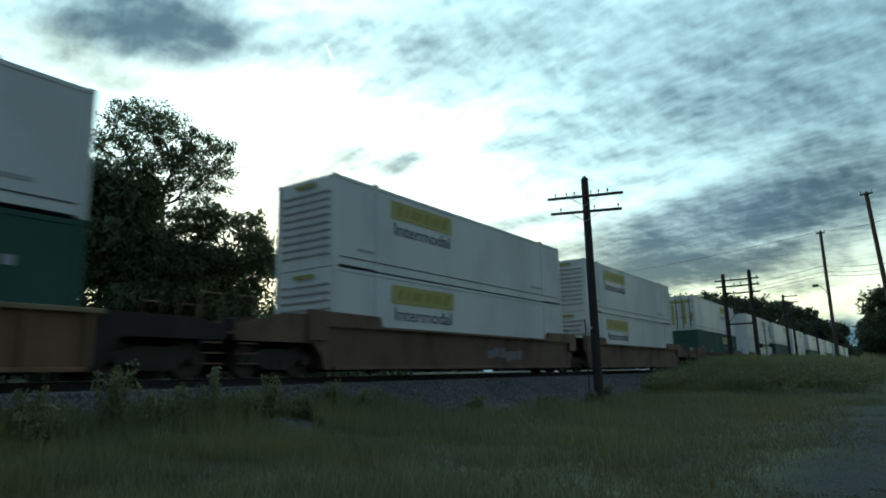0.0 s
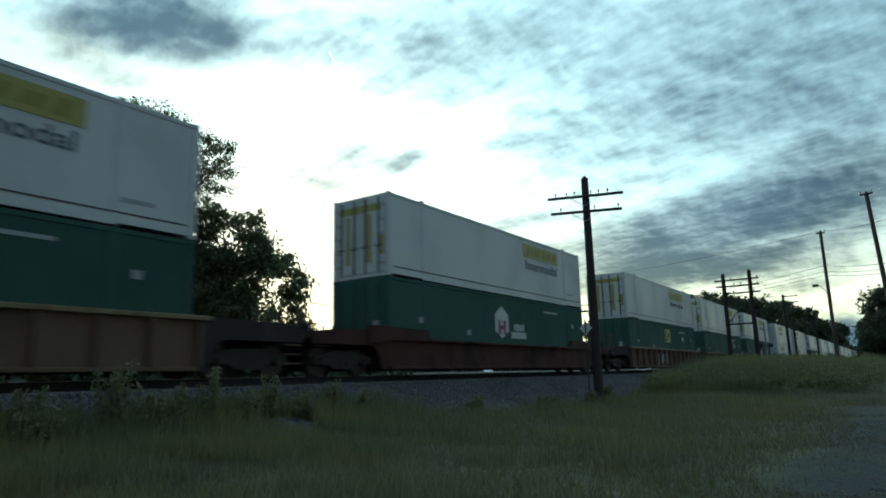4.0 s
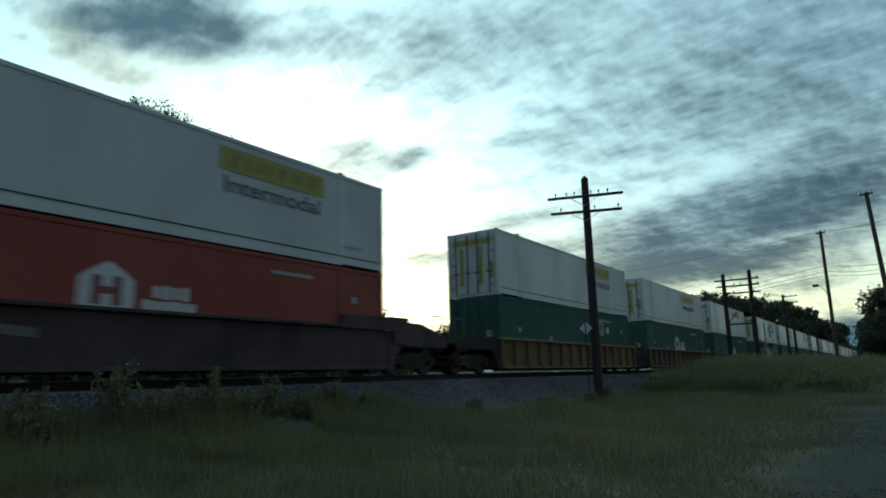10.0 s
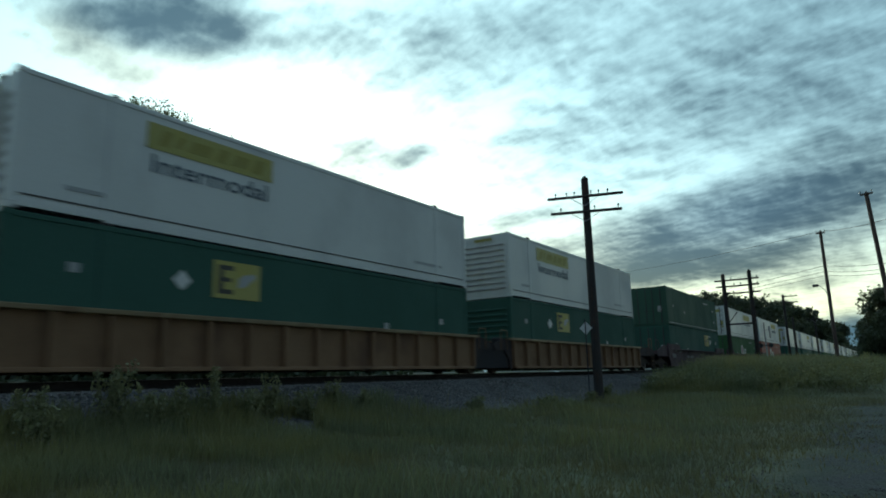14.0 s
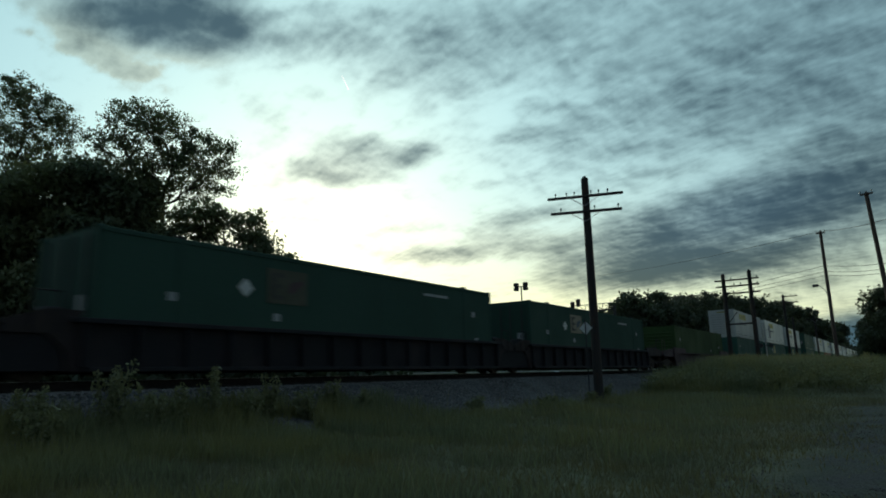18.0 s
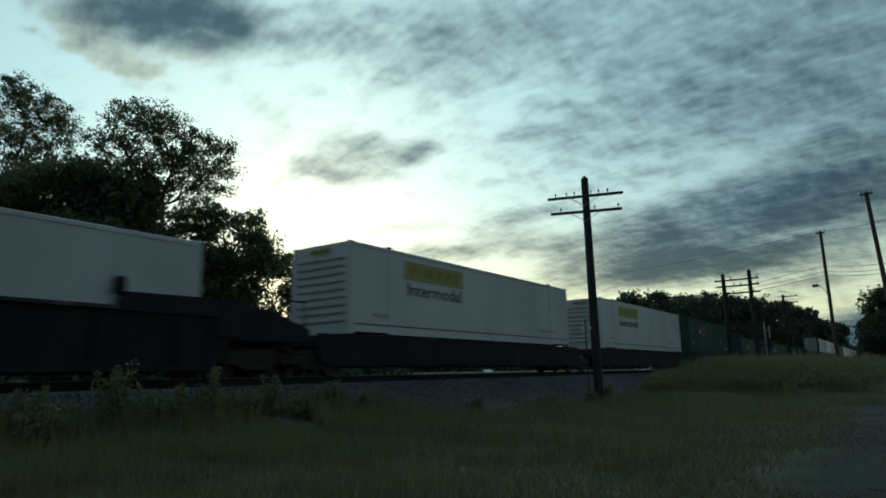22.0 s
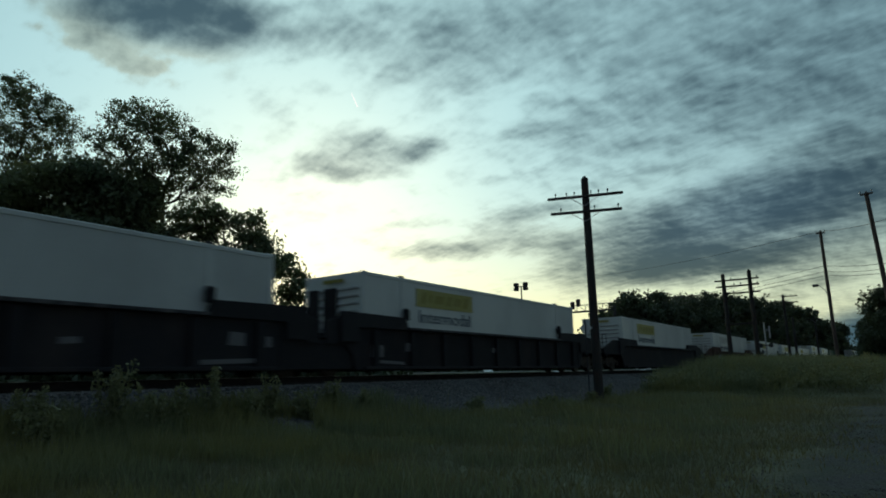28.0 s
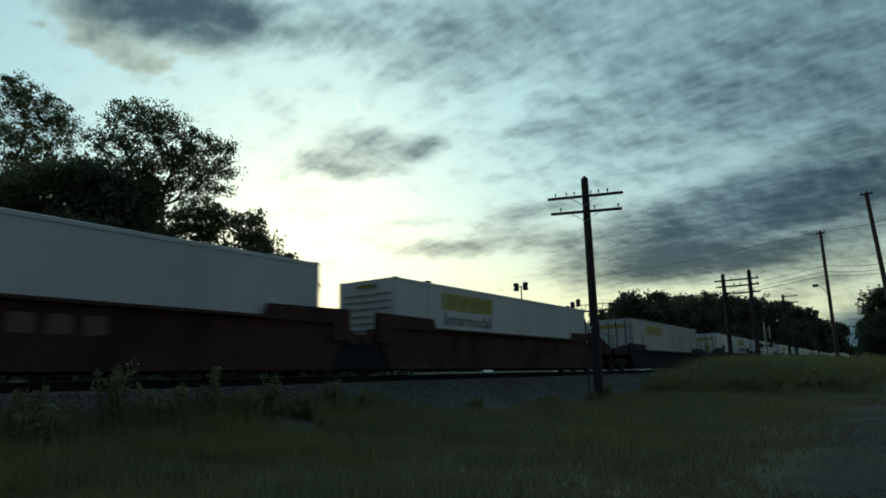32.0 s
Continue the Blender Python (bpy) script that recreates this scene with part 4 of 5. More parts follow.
    # one box high
    for s, a, b, skin, mark, at in ((-348.3, "c", "c", OLIVE, "", None), (-372.0, "c", "n", DARKGREEN, "tan", -2.85), (-391.65, "a", "n", DARKGREEN, "dim", -2.85), (-411.35, "a", "c", DARKGREEN, "dim", -2.85)):
        well_car(s, "ribbed" if skin is DARKGREEN else "smooth", BLACK if skin is DARKGREEN else PLUM, BLACK if skin is DARKGREEN else PLUM,
                 "grimy black well car with ribbed sides" if skin is DARKGREEN else "dark maroon well car with smooth sides", a, b, 1.25)
        container(s, LOW, skin, "green box container with small placards, alone in a well car", -1 if skin is OLIVE else 1, band=False, mark=mark, mark_at=at)
    for s, a, b, skin in ((-432.65, "c", "n", DARKGREEN), (-451.55, "a", "n", WHITE), (-472.5, "a", "c", WHITE)):
        spine_car(s, "black low-slung rail car with deep side sills", a, b)
        container(s, ON_SPINE, skin, "white box container with yellow band on a low spine car" if skin is WHITE else "green box container on a low spine car", -1, band=skin is WHITE, mark="" if skin is WHITE else "dim", mark_at=-2.85)
    for s, style, paint, a, b in ((-493.85, "block", BLACK, "c", "n"), (-513.6, "block", BLACK, "a", "n"), (-533.35, "block", BLACK, "a", "c"),
                                  (-557.1, "smooth", RUST, "c", "c"), (-581.1, "smooth", BLACK, "c", "c"),
                                  (-604.7, "block", BLACK, "c", "n"), (-624.45, "block", BLACK, "a", "n"), (-644.1, "block", BLACK, "a", "c"),
                                  (-667.95, "smooth", BLACK, "c", "c"), (-691.65, "smooth", RUST, "c", "n"), (-711.3, "smooth", RUST, "a", "c")):
        well_car(s, style, paint, WORNRAIL if paint is BLACK else paint, ("grimy black well car with raised ends" if paint is BLACK else "red-brown well car with raised ends"), a, b, 1.3 if abs(s + 667.95) < 0.1 else 1.55 if paint is BLACK else 1.6, PAINTED.get(round(s), ()))
        if abs(s + 667.95) < 0.1:
            container(s, LOW, OFFWHITE, "old white container with heavy grey frame and yellow band", 1, word=False, frame_mat=GREYTRIM, door_spots=False, band_end=-1)
        else:
            th = container(s, LOW, WHITE, W0, 1 if abs(s + 644.1) < 0.1 else -1, band=abs(s + 711.3) > 0.1, faded=abs(s + 557.1) < 0.1)
            if abs(s + 604.7) < 0.1:
                for y0, y1 in ((0.66, 1.10), (-0.16, 0.42)):
                    piece("unit%.1f" % y0, "end_panel", lambda: box((-HL - 0.02, (y0 + y1) / 2, 1.52), (0.06, y1 - y0, 1.85), 0.02), BLACK, th, label="dark panel on the closed end")


# ---------------------------------------------------------------- poles, wires, signs
def bent_rod(points, r, n=6):
    bm = bmesh.new()
    pts = [Vector(p) for p in points]
    rings = []
    for i, p in enumerate(pts):
        q = (pts[min(i + 1, len(pts) - 1)] - pts[max(i - 1, 0)]).to_track_quat("Z", "Y")
        rings.append([bm.verts.new(p + q @ Vector((r * math.cos(6.2832 * k / n), r * math.sin(6.2832 * k / n), 0))) for k in range(n)])
    for a, b in zip(rings, rings[1:]):
        for k in range(n):
            bm.faces.new((a[k], a[(k + 1) % n], b[(k + 1) % n], b[k]))
    bm.faces.new(rings[0][::-1])
    bm.faces.new(rings[-1])
    return bm


def telegraph_pole(name, x, y, top, arms, label, lean=0.0, mat=None, arm_tilt=0.0, radius=0.16):
    """arms: rows of height, reach to either side, and the places of the pins."""
    mat = mat or POLEM
    th = empty(name, (x, y, 0))
    tagged(th, label, "utility pole", "line of old telegraph poles")
    th.rotation_euler = (0, radians(lean), 0)
    base = float(ground_height(x, y)) - 0.3
    bm = bmesh.new()
    add_rod(bm, (0, 0, base), (0, 0, top - 0.14), radius, radius * 0.78, 14)
    add_rod(bm, (0, 0, top - 0.14), (0, 0, top), radius * 0.78, 0.03, 14)
    part("pole", bm, mat, th)
    for h, y0, y1, pins in arms:
        k = math.tan(radians(arm_tilt))
        ang = math.degrees(math.atan(k))
        arm = part("crossarm", box((0, 0, 0), (0.09, y1 - y0, 0.11), 0.012), mat, th)
        arm.location = (-radius * 0.8, (y0 + y1) / 2, h + k * (y0 + y1) / 2)
        arm.rotation_euler = (radians(ang), 0, 0)
        for p in pins:
            pin = part("pin", rod((0, 0, 0.05), (0, 0, 0.17), 0.014, n=6), DARKMETAL, arm)
            pin.location = (0, p - (y0 + y1) / 2, 0)
            part("insulator", rod((0, 0, 0.14), (0, 0, 0.23), 0.04, 0.028, 8), GLASSINS, pin)
        if y1 - y0 > 2:
            for sy in (-1, 1):
                part("brace", rod((-radius * 0.9, 0, h - 0.42), (-radius * 0.9, sy * 0.62, h + k * sy * 0.62 - 0.05), 0.014, n=6), GALV, th)
    return th


def wire(name, a, b, sag, r=0.017, label="thin dark wire slung between power poles"):
    a, b = Vector(a), Vector(b)
    pts = []
    for i in range(17):
        t = i / 16
        p = a.lerp(b, t)
        p.z -= sag * 4 * t * (1 - t)
        pts.append(p)
    ob = part(name, bent_rod(pts, r, 5), WIREM)
    tagged(ob, label, "wire", "overhead wires")


def poles():
    telegraph_pole("telegraph_pole", 24.95, 9.8, 9.38,
                          [(8.46, -1.64, 1.66, (-1.0, -0.62, -0.28, 0.45, 0.8, 1.3)), (7.80, -1.55, 1.55, (-1.4, -0.4, 1.1))],
                          "tall tarred timber pole with two bare crossarms", lean=0.0, arm_tilt=4.6, radius=0.19)
    # twin poles joined by shared arms
    twin = empty("telegraph_pole", (55.8, 9.8, 0))
    tagged(twin, "pair of dark timber poles joined by shared crossarms", "utility pole", "line of old telegraph poles")
    for y, h in ((0.92, 8.9), (-1.05, 9.05)):
        bm = bmesh.new()
        add_rod(bm, (0, y, -0.2), (0, y, h - 0.15), 0.19, 0.15, 12)
        add_rod(bm, (0, y, h - 0.15), (0, y, h), 0.15, 0.03, 12)
        part("pole", bm, POLEM, twin)
    for h, a, b, pins in ((8.27, -1.75, 1.55, (-1.6, 0.3)), (7.78, -1.75, 1.5, (-1.6, -0.4, 0.1)), (7.2, -1.75, 0.9, (-1.3, 0.2))):
        arm = part("crossarm", box((-0.2, (a + b) / 2, h), (0.1, b - a, 0.12), 0.012), POLEM, twin)
        for p in pins:
            part("insulator", rod((-0.2, p, h + 0.05), (-0.2, p, h + 0.24), 0.045, 0.03, 8), GLASSINS, arm)
    part("lower_beam", box((-0.15, 0, 4.75), (0.1, 2.1, 0.13), 0.01), POLEM, twin)
    part("brace", rod((-0.12, 0.9, 4.75), (-0.12, 0.1, 5.7), 0.03, n=6), POLEM, twin)
    telegraph_pole("telegraph_pole", 83.5, 9.8, 9.6, [(9.3, -1.5, 0.2, (-1.3, -0.8, -0.3)), (8.6, -1.5, 0.2, (-1.3, -0.7))], "dark timber pole with arms to one side")
    telegraph_pole("telegraph_pole", 90.0, 9.8, 7.4, [], "short dark timber stub pole")
    telegraph_pole("telegraph_pole", 118.0, 9.8, 9.2, [(8.7, -1.2, 1.2, (-1.0, 0.0, 1.0))], "dark timber pole with one crossarm")
    # power poles by the lane
    p4 = telegraph_pole("power_pole", 58.6, 3.65, 11.95, [(11.7, -0.32, 0.32, (-0.28, 0.28))], "weathered timber power pole with a street lamp on a curved arm", mat=POLER, radius=0.145)
    pts = [(0, 0, 6.65), (0, 0.2, 7.1), (0, 0.42, 7.42), (0, 0.62, 7.56)]
    arm = part("lamp_arm", bent_rod(pts, 0.03), GALV, p4, "curved grey lamp arm")
    part("lamp_head", box((0, 0.84, 7.58), (0.22, 0.46, 0.2), 0.06), DARKMETAL, arm)
    thick = telegraph_pole("power_pole", 47.3, -0.34, 12.0, [(11.8, -0.35, 0.35, (-0.3, 0.3))], "thick weathered timber power pole beside the lane", mat=POLER, radius=0.15)
    thick.rotation_euler = (radians(-2.6), 0, 0)
    for za, zb, s, q in ((11.87, 9.93, 0.1, (88.8, 33.7, 14.95)), (9.09, 7.35, 0.1, (91.0, 27.4, 10.8)), (8.64, 7.01, 0.1, (91.0, 27.4, 10.5)), (8.33, 6.77, 0.1, (91.0, 27.4, 10.1))):
        y = -0.34 + zb * 0.0454
        wire("overhead_wire", (58.6, 3.65, za), (47.3, y, zb), s)
        wire("overhead_wire", (47.3, y, zb), (36.0, y - 3.6, zb - 1.2), s)
        wire("overhead_wire", (58.6, 3.65, za), q, 0.35)
    # diamond board on a thin post, in front of the train
    sg = empty("railway_sign", (24.48, 10.0, 0))
    tagged(sg, "white diamond board on a thin steel post beside the track", "sign")
    part("post", rod((0, 0, 0.1), (0, 0, 3.34), 0.025, n=8), DARKMETAL, sg)
    bd = part("board", box((0, 0, 0), (0.02, 0.38, 0.38), 0.004), SIGNM, sg, "white square board set on its corner")
    bd.location = (0.04, 0, 2.99)
    bd.rotation_euler = (radians(45), 0, 0)
    # flood lights beyond the track
    fl = empty("floodlight_mast", (66.5, 34.7, 0))
    tagged(fl, "thin mast with two pairs of floodlights", "floodlight")
    part("mast", rod((0, 0, 0), (0, 0, 11.2), 0.12, 0.08, 10), DARKMETAL, fl)
    part("bar", box((0, 0, 11.2), (0.1, 1.5, 0.1)), DARKMETAL, fl)
    for y in (-0.6, 0.6):
        for z in (10.95, 11.45):
            part("lamp", box((-0.1, y, z), (0.4, 0.55, 0.42), 0.06), DARKMETAL, fl)
    # cantilever with signal heads over the far side
    cg = empty("signal_cantilever", (68.5, 24.5, 0))
    tagged(cg, "steel signal cantilever with a railed walkway", "railway signal")
    part("mast", rod((0, 0, 0), (0, 0, 8.4), 0.2, 0.16, 10), DARKMETAL, cg)
    tr = part("walkway", box((0, 2.4, 7.95), (0.7, 5.0, 0.14)), DARKMETAL, cg)
    for i in range(5):
        part("rail_post", rod((-0.3, 0.2 + i, 8.0), (-0.3, 0.2 + i, 8.65), 0.04, n=6), DARKMETAL, tr)
        part("lattice", rod((-0.3, 0.2 + i, 8.0), (-0.3, 1.1 + i, 8.6), 0.03, n=5), DARKMETAL, tr)
    part("top_rail", rod((-0.3, 0, 8.65), (-0.3, 4.9, 8.65), 0.04, n=6), DARKMETAL, tr)
    for y, z in ((4.05, 8.95), (4.75, 8.7)):
        hd = part("signal_head", box((-0.2, y, z), (0.3, 0.46, 0.85), 0.08), DARKMETAL, cg)
        part("hood", rod((-0.55, y, z + 0.15), (-0.3, y, z + 0.15), 0.14, n=10), DARKMETAL, hd)
    # crossing signal on the near side
    cs = empty("crossing_signal", (66.0, 9.6, 0))
    tagged(cs, "grey signal mast with a narrow board and lamps", "railway signal")
    part("mast", rod((0, 0, 0), (0, 0, 5.4), 0.07, n=10), GALV, cs)
    part("signal_board", box((-0.1, -0.42, 4.5), (0.04, 0.13, 1.1), 0.01), GALV, cs)
    part("bracket", box((-0.05, -0.2, 4.7), (0.05, 0.4, 0.08), 0.01), GALV, cs)
    part("lamp_bar", rod((-0.05, -0.5, 3.3), (-0.05, 0.5, 3.3), 0.04), DARKMETAL, cs)
    for y in (-0.42, 0.42):
        part("lamp", rod((-0.25, y, 3.3), (-0.02, y, 3.3), 0.2, n=14), DARKMETAL, cs)


# ---------------------------------------------------------------- plants
def leaf_cards(rng, centers, radii, per, size):
    n = len(centers) * per
    c = np.repeat(centers, per, 0)
    r = np.repeat(radii, per)
    off = rng.normal(0, 1, (n, 3))
    off /= np.linalg.norm(off, axis=1)[:, None]
    p = c + off * (r * 1.15 * rng.random(n) ** 0.62)[:, None] * np.array([1, 1, 0.7])
    a = rng.normal(0, 1, (n, 3))
    a /= np.linalg.norm(a, axis=1)[:, None]
    b = np.cross(a, rng.normal(0, 1, (n, 3)))
    b /= np.linalg.norm(b, axis=1)[:, None]
    s = size * (0.6 + 0.8 * rng.random(n))[:, None]
    v = np.stack([p - a * s, p + b * s * 0.45, p + a * s, p - b * s * 0.45], 1).reshape(-1, 3)
    f = np.arange(n * 4).reshape(n, 4)
    return v, f


def tree(name, base, trunk_top, blobs, label, seed, per=26, size=0.13, clump=0.5, leaf=None, trunk_r=0.28, group="", category="tree", crown_name="crown"):
    """blobs: centre, radii and number of clumps of each mass of leaves."""
    rng = np.random.default_rng(seed)
    th = empty(name, base)
    tagged(th, label, category, group)
    bm = bmesh.new()
    top = Vector(trunk_top) - Vector(base)
    stem = [Vector((0, 0, -0.2)), top * 0.35 + Vector((0.15, -0.1, 0)), top * 0.7 + Vector((-0.1, 0.12, 0)), top]
    rs = [trunk_r, trunk_r * 0.8, trunk_r * 0.6, trunk_r * 0.35]
    for i in range(3):
        add_rod(bm, stem[i], stem[i + 1], rs[i], rs[i + 1], 10, False)
    centers, radii = [], []
    for c, r, k in blobs:
        c = np.array(c) - np.array(base)
        r = np.array(r)
        d = rng.normal(0, 1, (k, 3))
        d /= np.linalg.norm(d, axis=1)[:, None]
        p = c + d * r * (0.35 + 0.65 * rng.random(k) ** 0.5)[:, None]
        centers.append(p)
        radii.append(clump * (0.55 + 0.8 * rng.random(k)))
        root = stem[1].lerp(stem[3], min(1.0, max(0.0, (c[2] - stem[1].z) / max(0.5, (stem[3].z - stem[1].z)) - 0.35)))
        hub = Vector(c) * 0.75 + root * 0.25
        add_rod(bm, root, hub, trunk_r * 0.36, trunk_r * 0.18, 6, False)
        for q in p[: max(4, k // 5)]:
            mid = hub.lerp(Vector(q), 0.5) + Vector(rng.normal(0, 0.15, 3))
            add_rod(bm, hub, mid, trunk_r * 0.16, trunk_r * 0.09, 5, False)
            add_rod(bm, mid, Vector(q), trunk_r * 0.11, trunk_r * 0.04, 4, False)
    part("trunk", bm, BARK, th, "dark trunk and limbs")
    v, f = leaf_cards(rng, np.vstack(centers), np.hstack(radii), per, size)
    raw_mesh(crown_name, v.tolist(), f.tolist(), leaf or LEAF, th)
    return th


def grown_tree(name, base, fork, envelope, label, seed, per=62, size=0.062, clump=0.33, leaf=None, step=0.34):
    """A tree whose limbs grow towards points spread through its envelope: rows of centre, radii and number of points."""
    rng = np.random.default_rng(seed)
    base, fork = np.array(base, float), np.array(fork, float)
    goals = []
    for c, r, k in envelope:
        d = rng.normal(0, 1, (k, 3))
        d /= np.linalg.norm(d, axis=1)[:, None]
        goals.append(np.array(c) + d * np.array(r) * (rng.random(k) ** 0.4)[:, None])
    goals = np.vstack(goals) - base
    tall = fork - base
    count = int(np.linalg.norm(tall) / step)
    pts = [tall * i / count + 0.12 * np.array([math.sin(i * 0.35), math.cos(i * 0.27), 0]) for i in range(count + 1)]
    pts[0] = np.array([0, 0, -0.3])
    up = [-1] + list(range(count))
    first = count // 2                                            # no limbs low on the trunk
    dist = np.full(len(goals), 1e9)
    near = np.zeros(len(goals), int)
    for i in range(first, len(pts)):
        e = np.linalg.norm(goals - pts[i], axis=1)
        near[e < dist] = i
        dist = np.minimum(dist, e)
    live = np.ones(len(goals), bool)
    for turn in range(70):
        if not live.any():
            break
        start = len(pts)
        for i in np.unique(near[live]):
            g = goals[live & (near == i)] - pts[i]
            way = (g / np.linalg.norm(g, axis=1)[:, None]).mean(0) + rng.normal(0, 0.22, 3) + np.array([0, 0, 0.06])
            pts.append(pts[i] + step * way / np.linalg.norm(way))
            up.append(int(i))
        for i in range(start, len(pts)):
            e = np.linalg.norm(goals - pts[i], axis=1)
            near[e < dist] = i
            dist = np.minimum(dist, e)
        live &= dist > step * 1.1
    p, up = np.array(pts), np.array(up)
    thick = np.zeros(len(p))
    for i in range(len(p) - 1, -1, -1):
        thick[i] = max(thick[i], 0.012 ** 2.2)
        if up[i] >= 0:
            thick[up[i]] += thick[i]
    thick = np.minimum(thick ** (1 / 2.2), 0.34)
    th = empty(name, tuple(base))
    tagged(th, label, "tree")
    verts, faces = [], []
    for i in range(1, len(p)):
        j = up[i]
        sides = 8 if thick[i] > 0.1 else 4
        q = Vector(p[i] - p[j]).to_track_quat("Z", "Y")
        ring = [q @ Vector((math.cos(6.2832 * k / sides), math.sin(6.2832 * k / sides), 0)) for k in range(sides)]
        o = len(verts)
        verts += [tuple(Vector(p[j]) + v * min(thick[j], thick[i] * 1.5)) for v in ring] + [tuple(Vector(p[i]) + v * thick[i]) for v in ring]
        faces += [(o + k, o + (k + 1) % sides, o + sides + (k + 1) % sides, o + sides + k) for k in range(sides)]
    raw_mesh("trunk", verts, faces, BARK, th)["label"] = "dark trunk and spreading limbs"
    twigs = p[thick < 0.032]
    twigs = twigs[twigs[:, 2] > tall[2] * 0.45]
    v, f = leaf_cards(rng, twigs + rng.normal(0, 0.08, twigs.shape), clump * (0.6 + 0.8 * rng.random(len(twigs))), per, size)
    raw_mesh("crown", v.tolist(), f.tolist(), leaf or LEAF, th)
    return th


def plants():
    grown_tree("tree", (16.0, 25.6, 0.8), (15.1, 24.8, 9.1),
         [((14.2, 25.0, 12.0), (1.6, 1.6, 0.9), 200), ((15.5, 23.6, 11.1), (1.5, 1.5, 1.0), 180), ((16.3, 22.7, 10.0), (1.0, 1.0, 0.8), 110),
          ((15.4, 24.1, 10.0), (1.7, 1.7, 0.9), 110), ((13.5, 25.9, 12.6), (0.4, 0.4, 0.5), 34), ((13.4, 26.5, 11.4), (0.8, 0.8, 0.7), 70),
          ((14.1, 25.7, 10.6), (1.2, 1.2, 0.9), 90), ((16.3, 23.1, 9.1), (1.0, 1.0, 0.3), 40), ((16.4, 22.3, 10.8), (0.5, 0.5, 0.4), 24),
          ((15.7, 23.9, 9.1), (1.2, 1.2, 0.5), 30)],
         "broad leafy tree with open crown against the evening sky", 3)
    grown_tree("tree", (13.8, 34.9, 0.8), (12.8, 34.1, 10.4),
         [((12.4, 33.1, 15.1), (1.0, 1.0, 0.9), 120), ((13.3, 32.1, 14.0), (1.4, 1.4, 1.0), 130), ((13.2, 32.7, 12.6), (2.0, 2.0, 1.0), 150),
          ((13.9, 31.2, 14.1), (0.5, 0.5, 0.5), 34), ((14.2, 31.1, 13.1), (0.6, 0.6, 0.6), 40), ((11.3, 35.0, 13.6), (1.9, 1.9, 2.2), 200),
          ((11.6, 35.6, 11.0), (1.6, 1.6, 1.1), 80), ((12.7, 33.7, 11.5), (1.1, 1.1, 0.5), 26), ((13.4, 32.9, 11.4), (1.6, 1.6, 0.7), 70)],
         "tall leafy tree with a ragged crown behind the railway", 5)
    tree("shrub", (13.7, 27.3, 0.8), (13.0, 26.7, 7.2),
         [((12.0, 27.6, 8.9), (1.9, 1.9, 1.1), 90), ((12.9, 26.2, 9.3), (1.5, 1.5, 0.9), 70), ((13.9, 24.9, 8.7), (1.1, 1.1, 1.2), 70),
          ((11.9, 28.5, 7.0), (2.6, 2.6, 1.2), 130), ((13.4, 26.2, 6.9), (2.6, 2.6, 1.5), 170), ((14.5, 25.0, 6.0), (1.6, 1.6, 1.6), 110),
          ((15.6, 23.5, 5.7), (2.1, 2.1, 1.2), 120), ((13.0, 27.6, 4.7), (3.9, 3.9, 1.4), 200), ((15.8, 23.7, 4.2), (3.2, 3.2, 0.9), 140),
          ((10.0, 31.2, 6.9), (2.8, 2.8, 2.1), 150), ((9.1, 31.6, 9.4), (2.1, 2.1, 1.4), 90), ((11.2, 29.1, 8.1), (1.4, 1.4, 0.5), 50)],
         "dense dark thicket below the trees", 7, 84, 0.115, 0.6, LEAF2, 0.18, category="shrub")
    tree("shrub", (16.1, 21.4, 0.8), (15.6, 21.0, 6.1),
         [((14.9, 21.5, 7.4), (1.3, 1.3, 0.6), 90), ((14.6, 22.2, 6.7), (1.1, 1.1, 0.7), 70), ((16.0, 20.1, 7.1), (0.7, 0.7, 0.7), 60),
          ((16.4, 19.8, 6.3), (0.6, 0.6, 0.6), 50), ((15.9, 20.5, 6.0), (1.0, 1.0, 0.7), 60), ((15.4, 21.4, 5.7), (1.5, 1.5, 0.8), 90),
          ((16.4, 20.2, 5.2), (0.8, 0.8, 0.9), 60), ((16.9, 19.1, 5.9), (0.2, 0.2, 0.1), 6), ((15.3, 20.9, 7.5), (0.7, 0.7, 0.4), 24),
          ((15.6, 21.6, 4.4), (2.0, 2.0, 0.9), 90), ((16.6, 19.6, 5.6), (0.3, 0.3, 0.6), 20)],
         "dense leafy shrub beside the tall tree", 9, 26, 0.082, 0.36, LEAF2, 0.14, category="shrub")
    tree("shrub", (21.0, 23.8, 0.8), (21.0, 23.8, 5.0),
         [((20.9, 23.8, 6.6), (0.7, 0.7, 0.7), 22), ((21.4, 23.2, 5.6), (0.7, 0.7, 0.8), 24), ((21.0, 23.8, 4.2), (1.1, 1.1, 1.2), 46), ((21.5, 23.2, 2.8), (1.2, 1.2, 1.2), 46)],
         "loose leafy shrub beside the railway", 11, 58, 0.10, 0.5, LEAF2, 0.1, category="shrub")
    tree("shrub", (27.2, 23.8, 0.8), (27.2, 23.8, 3.9),
         [((27.4, 23.5, 4.3), (0.7, 0.7, 0.9), 18), ((26.6, 24.9, 3.2), (1.4, 1.4, 0.8), 26), ((28.4, 22.6, 2.7), (1.4, 1.4, 1.0), 26), ((27.2, 23.8, 2.0), (2.2, 2.2, 1.1), 60)],
         "low leafy bush beside the railway", 13, 40, 0.10, 0.5, LEAF2, 0.09, category="shrub")
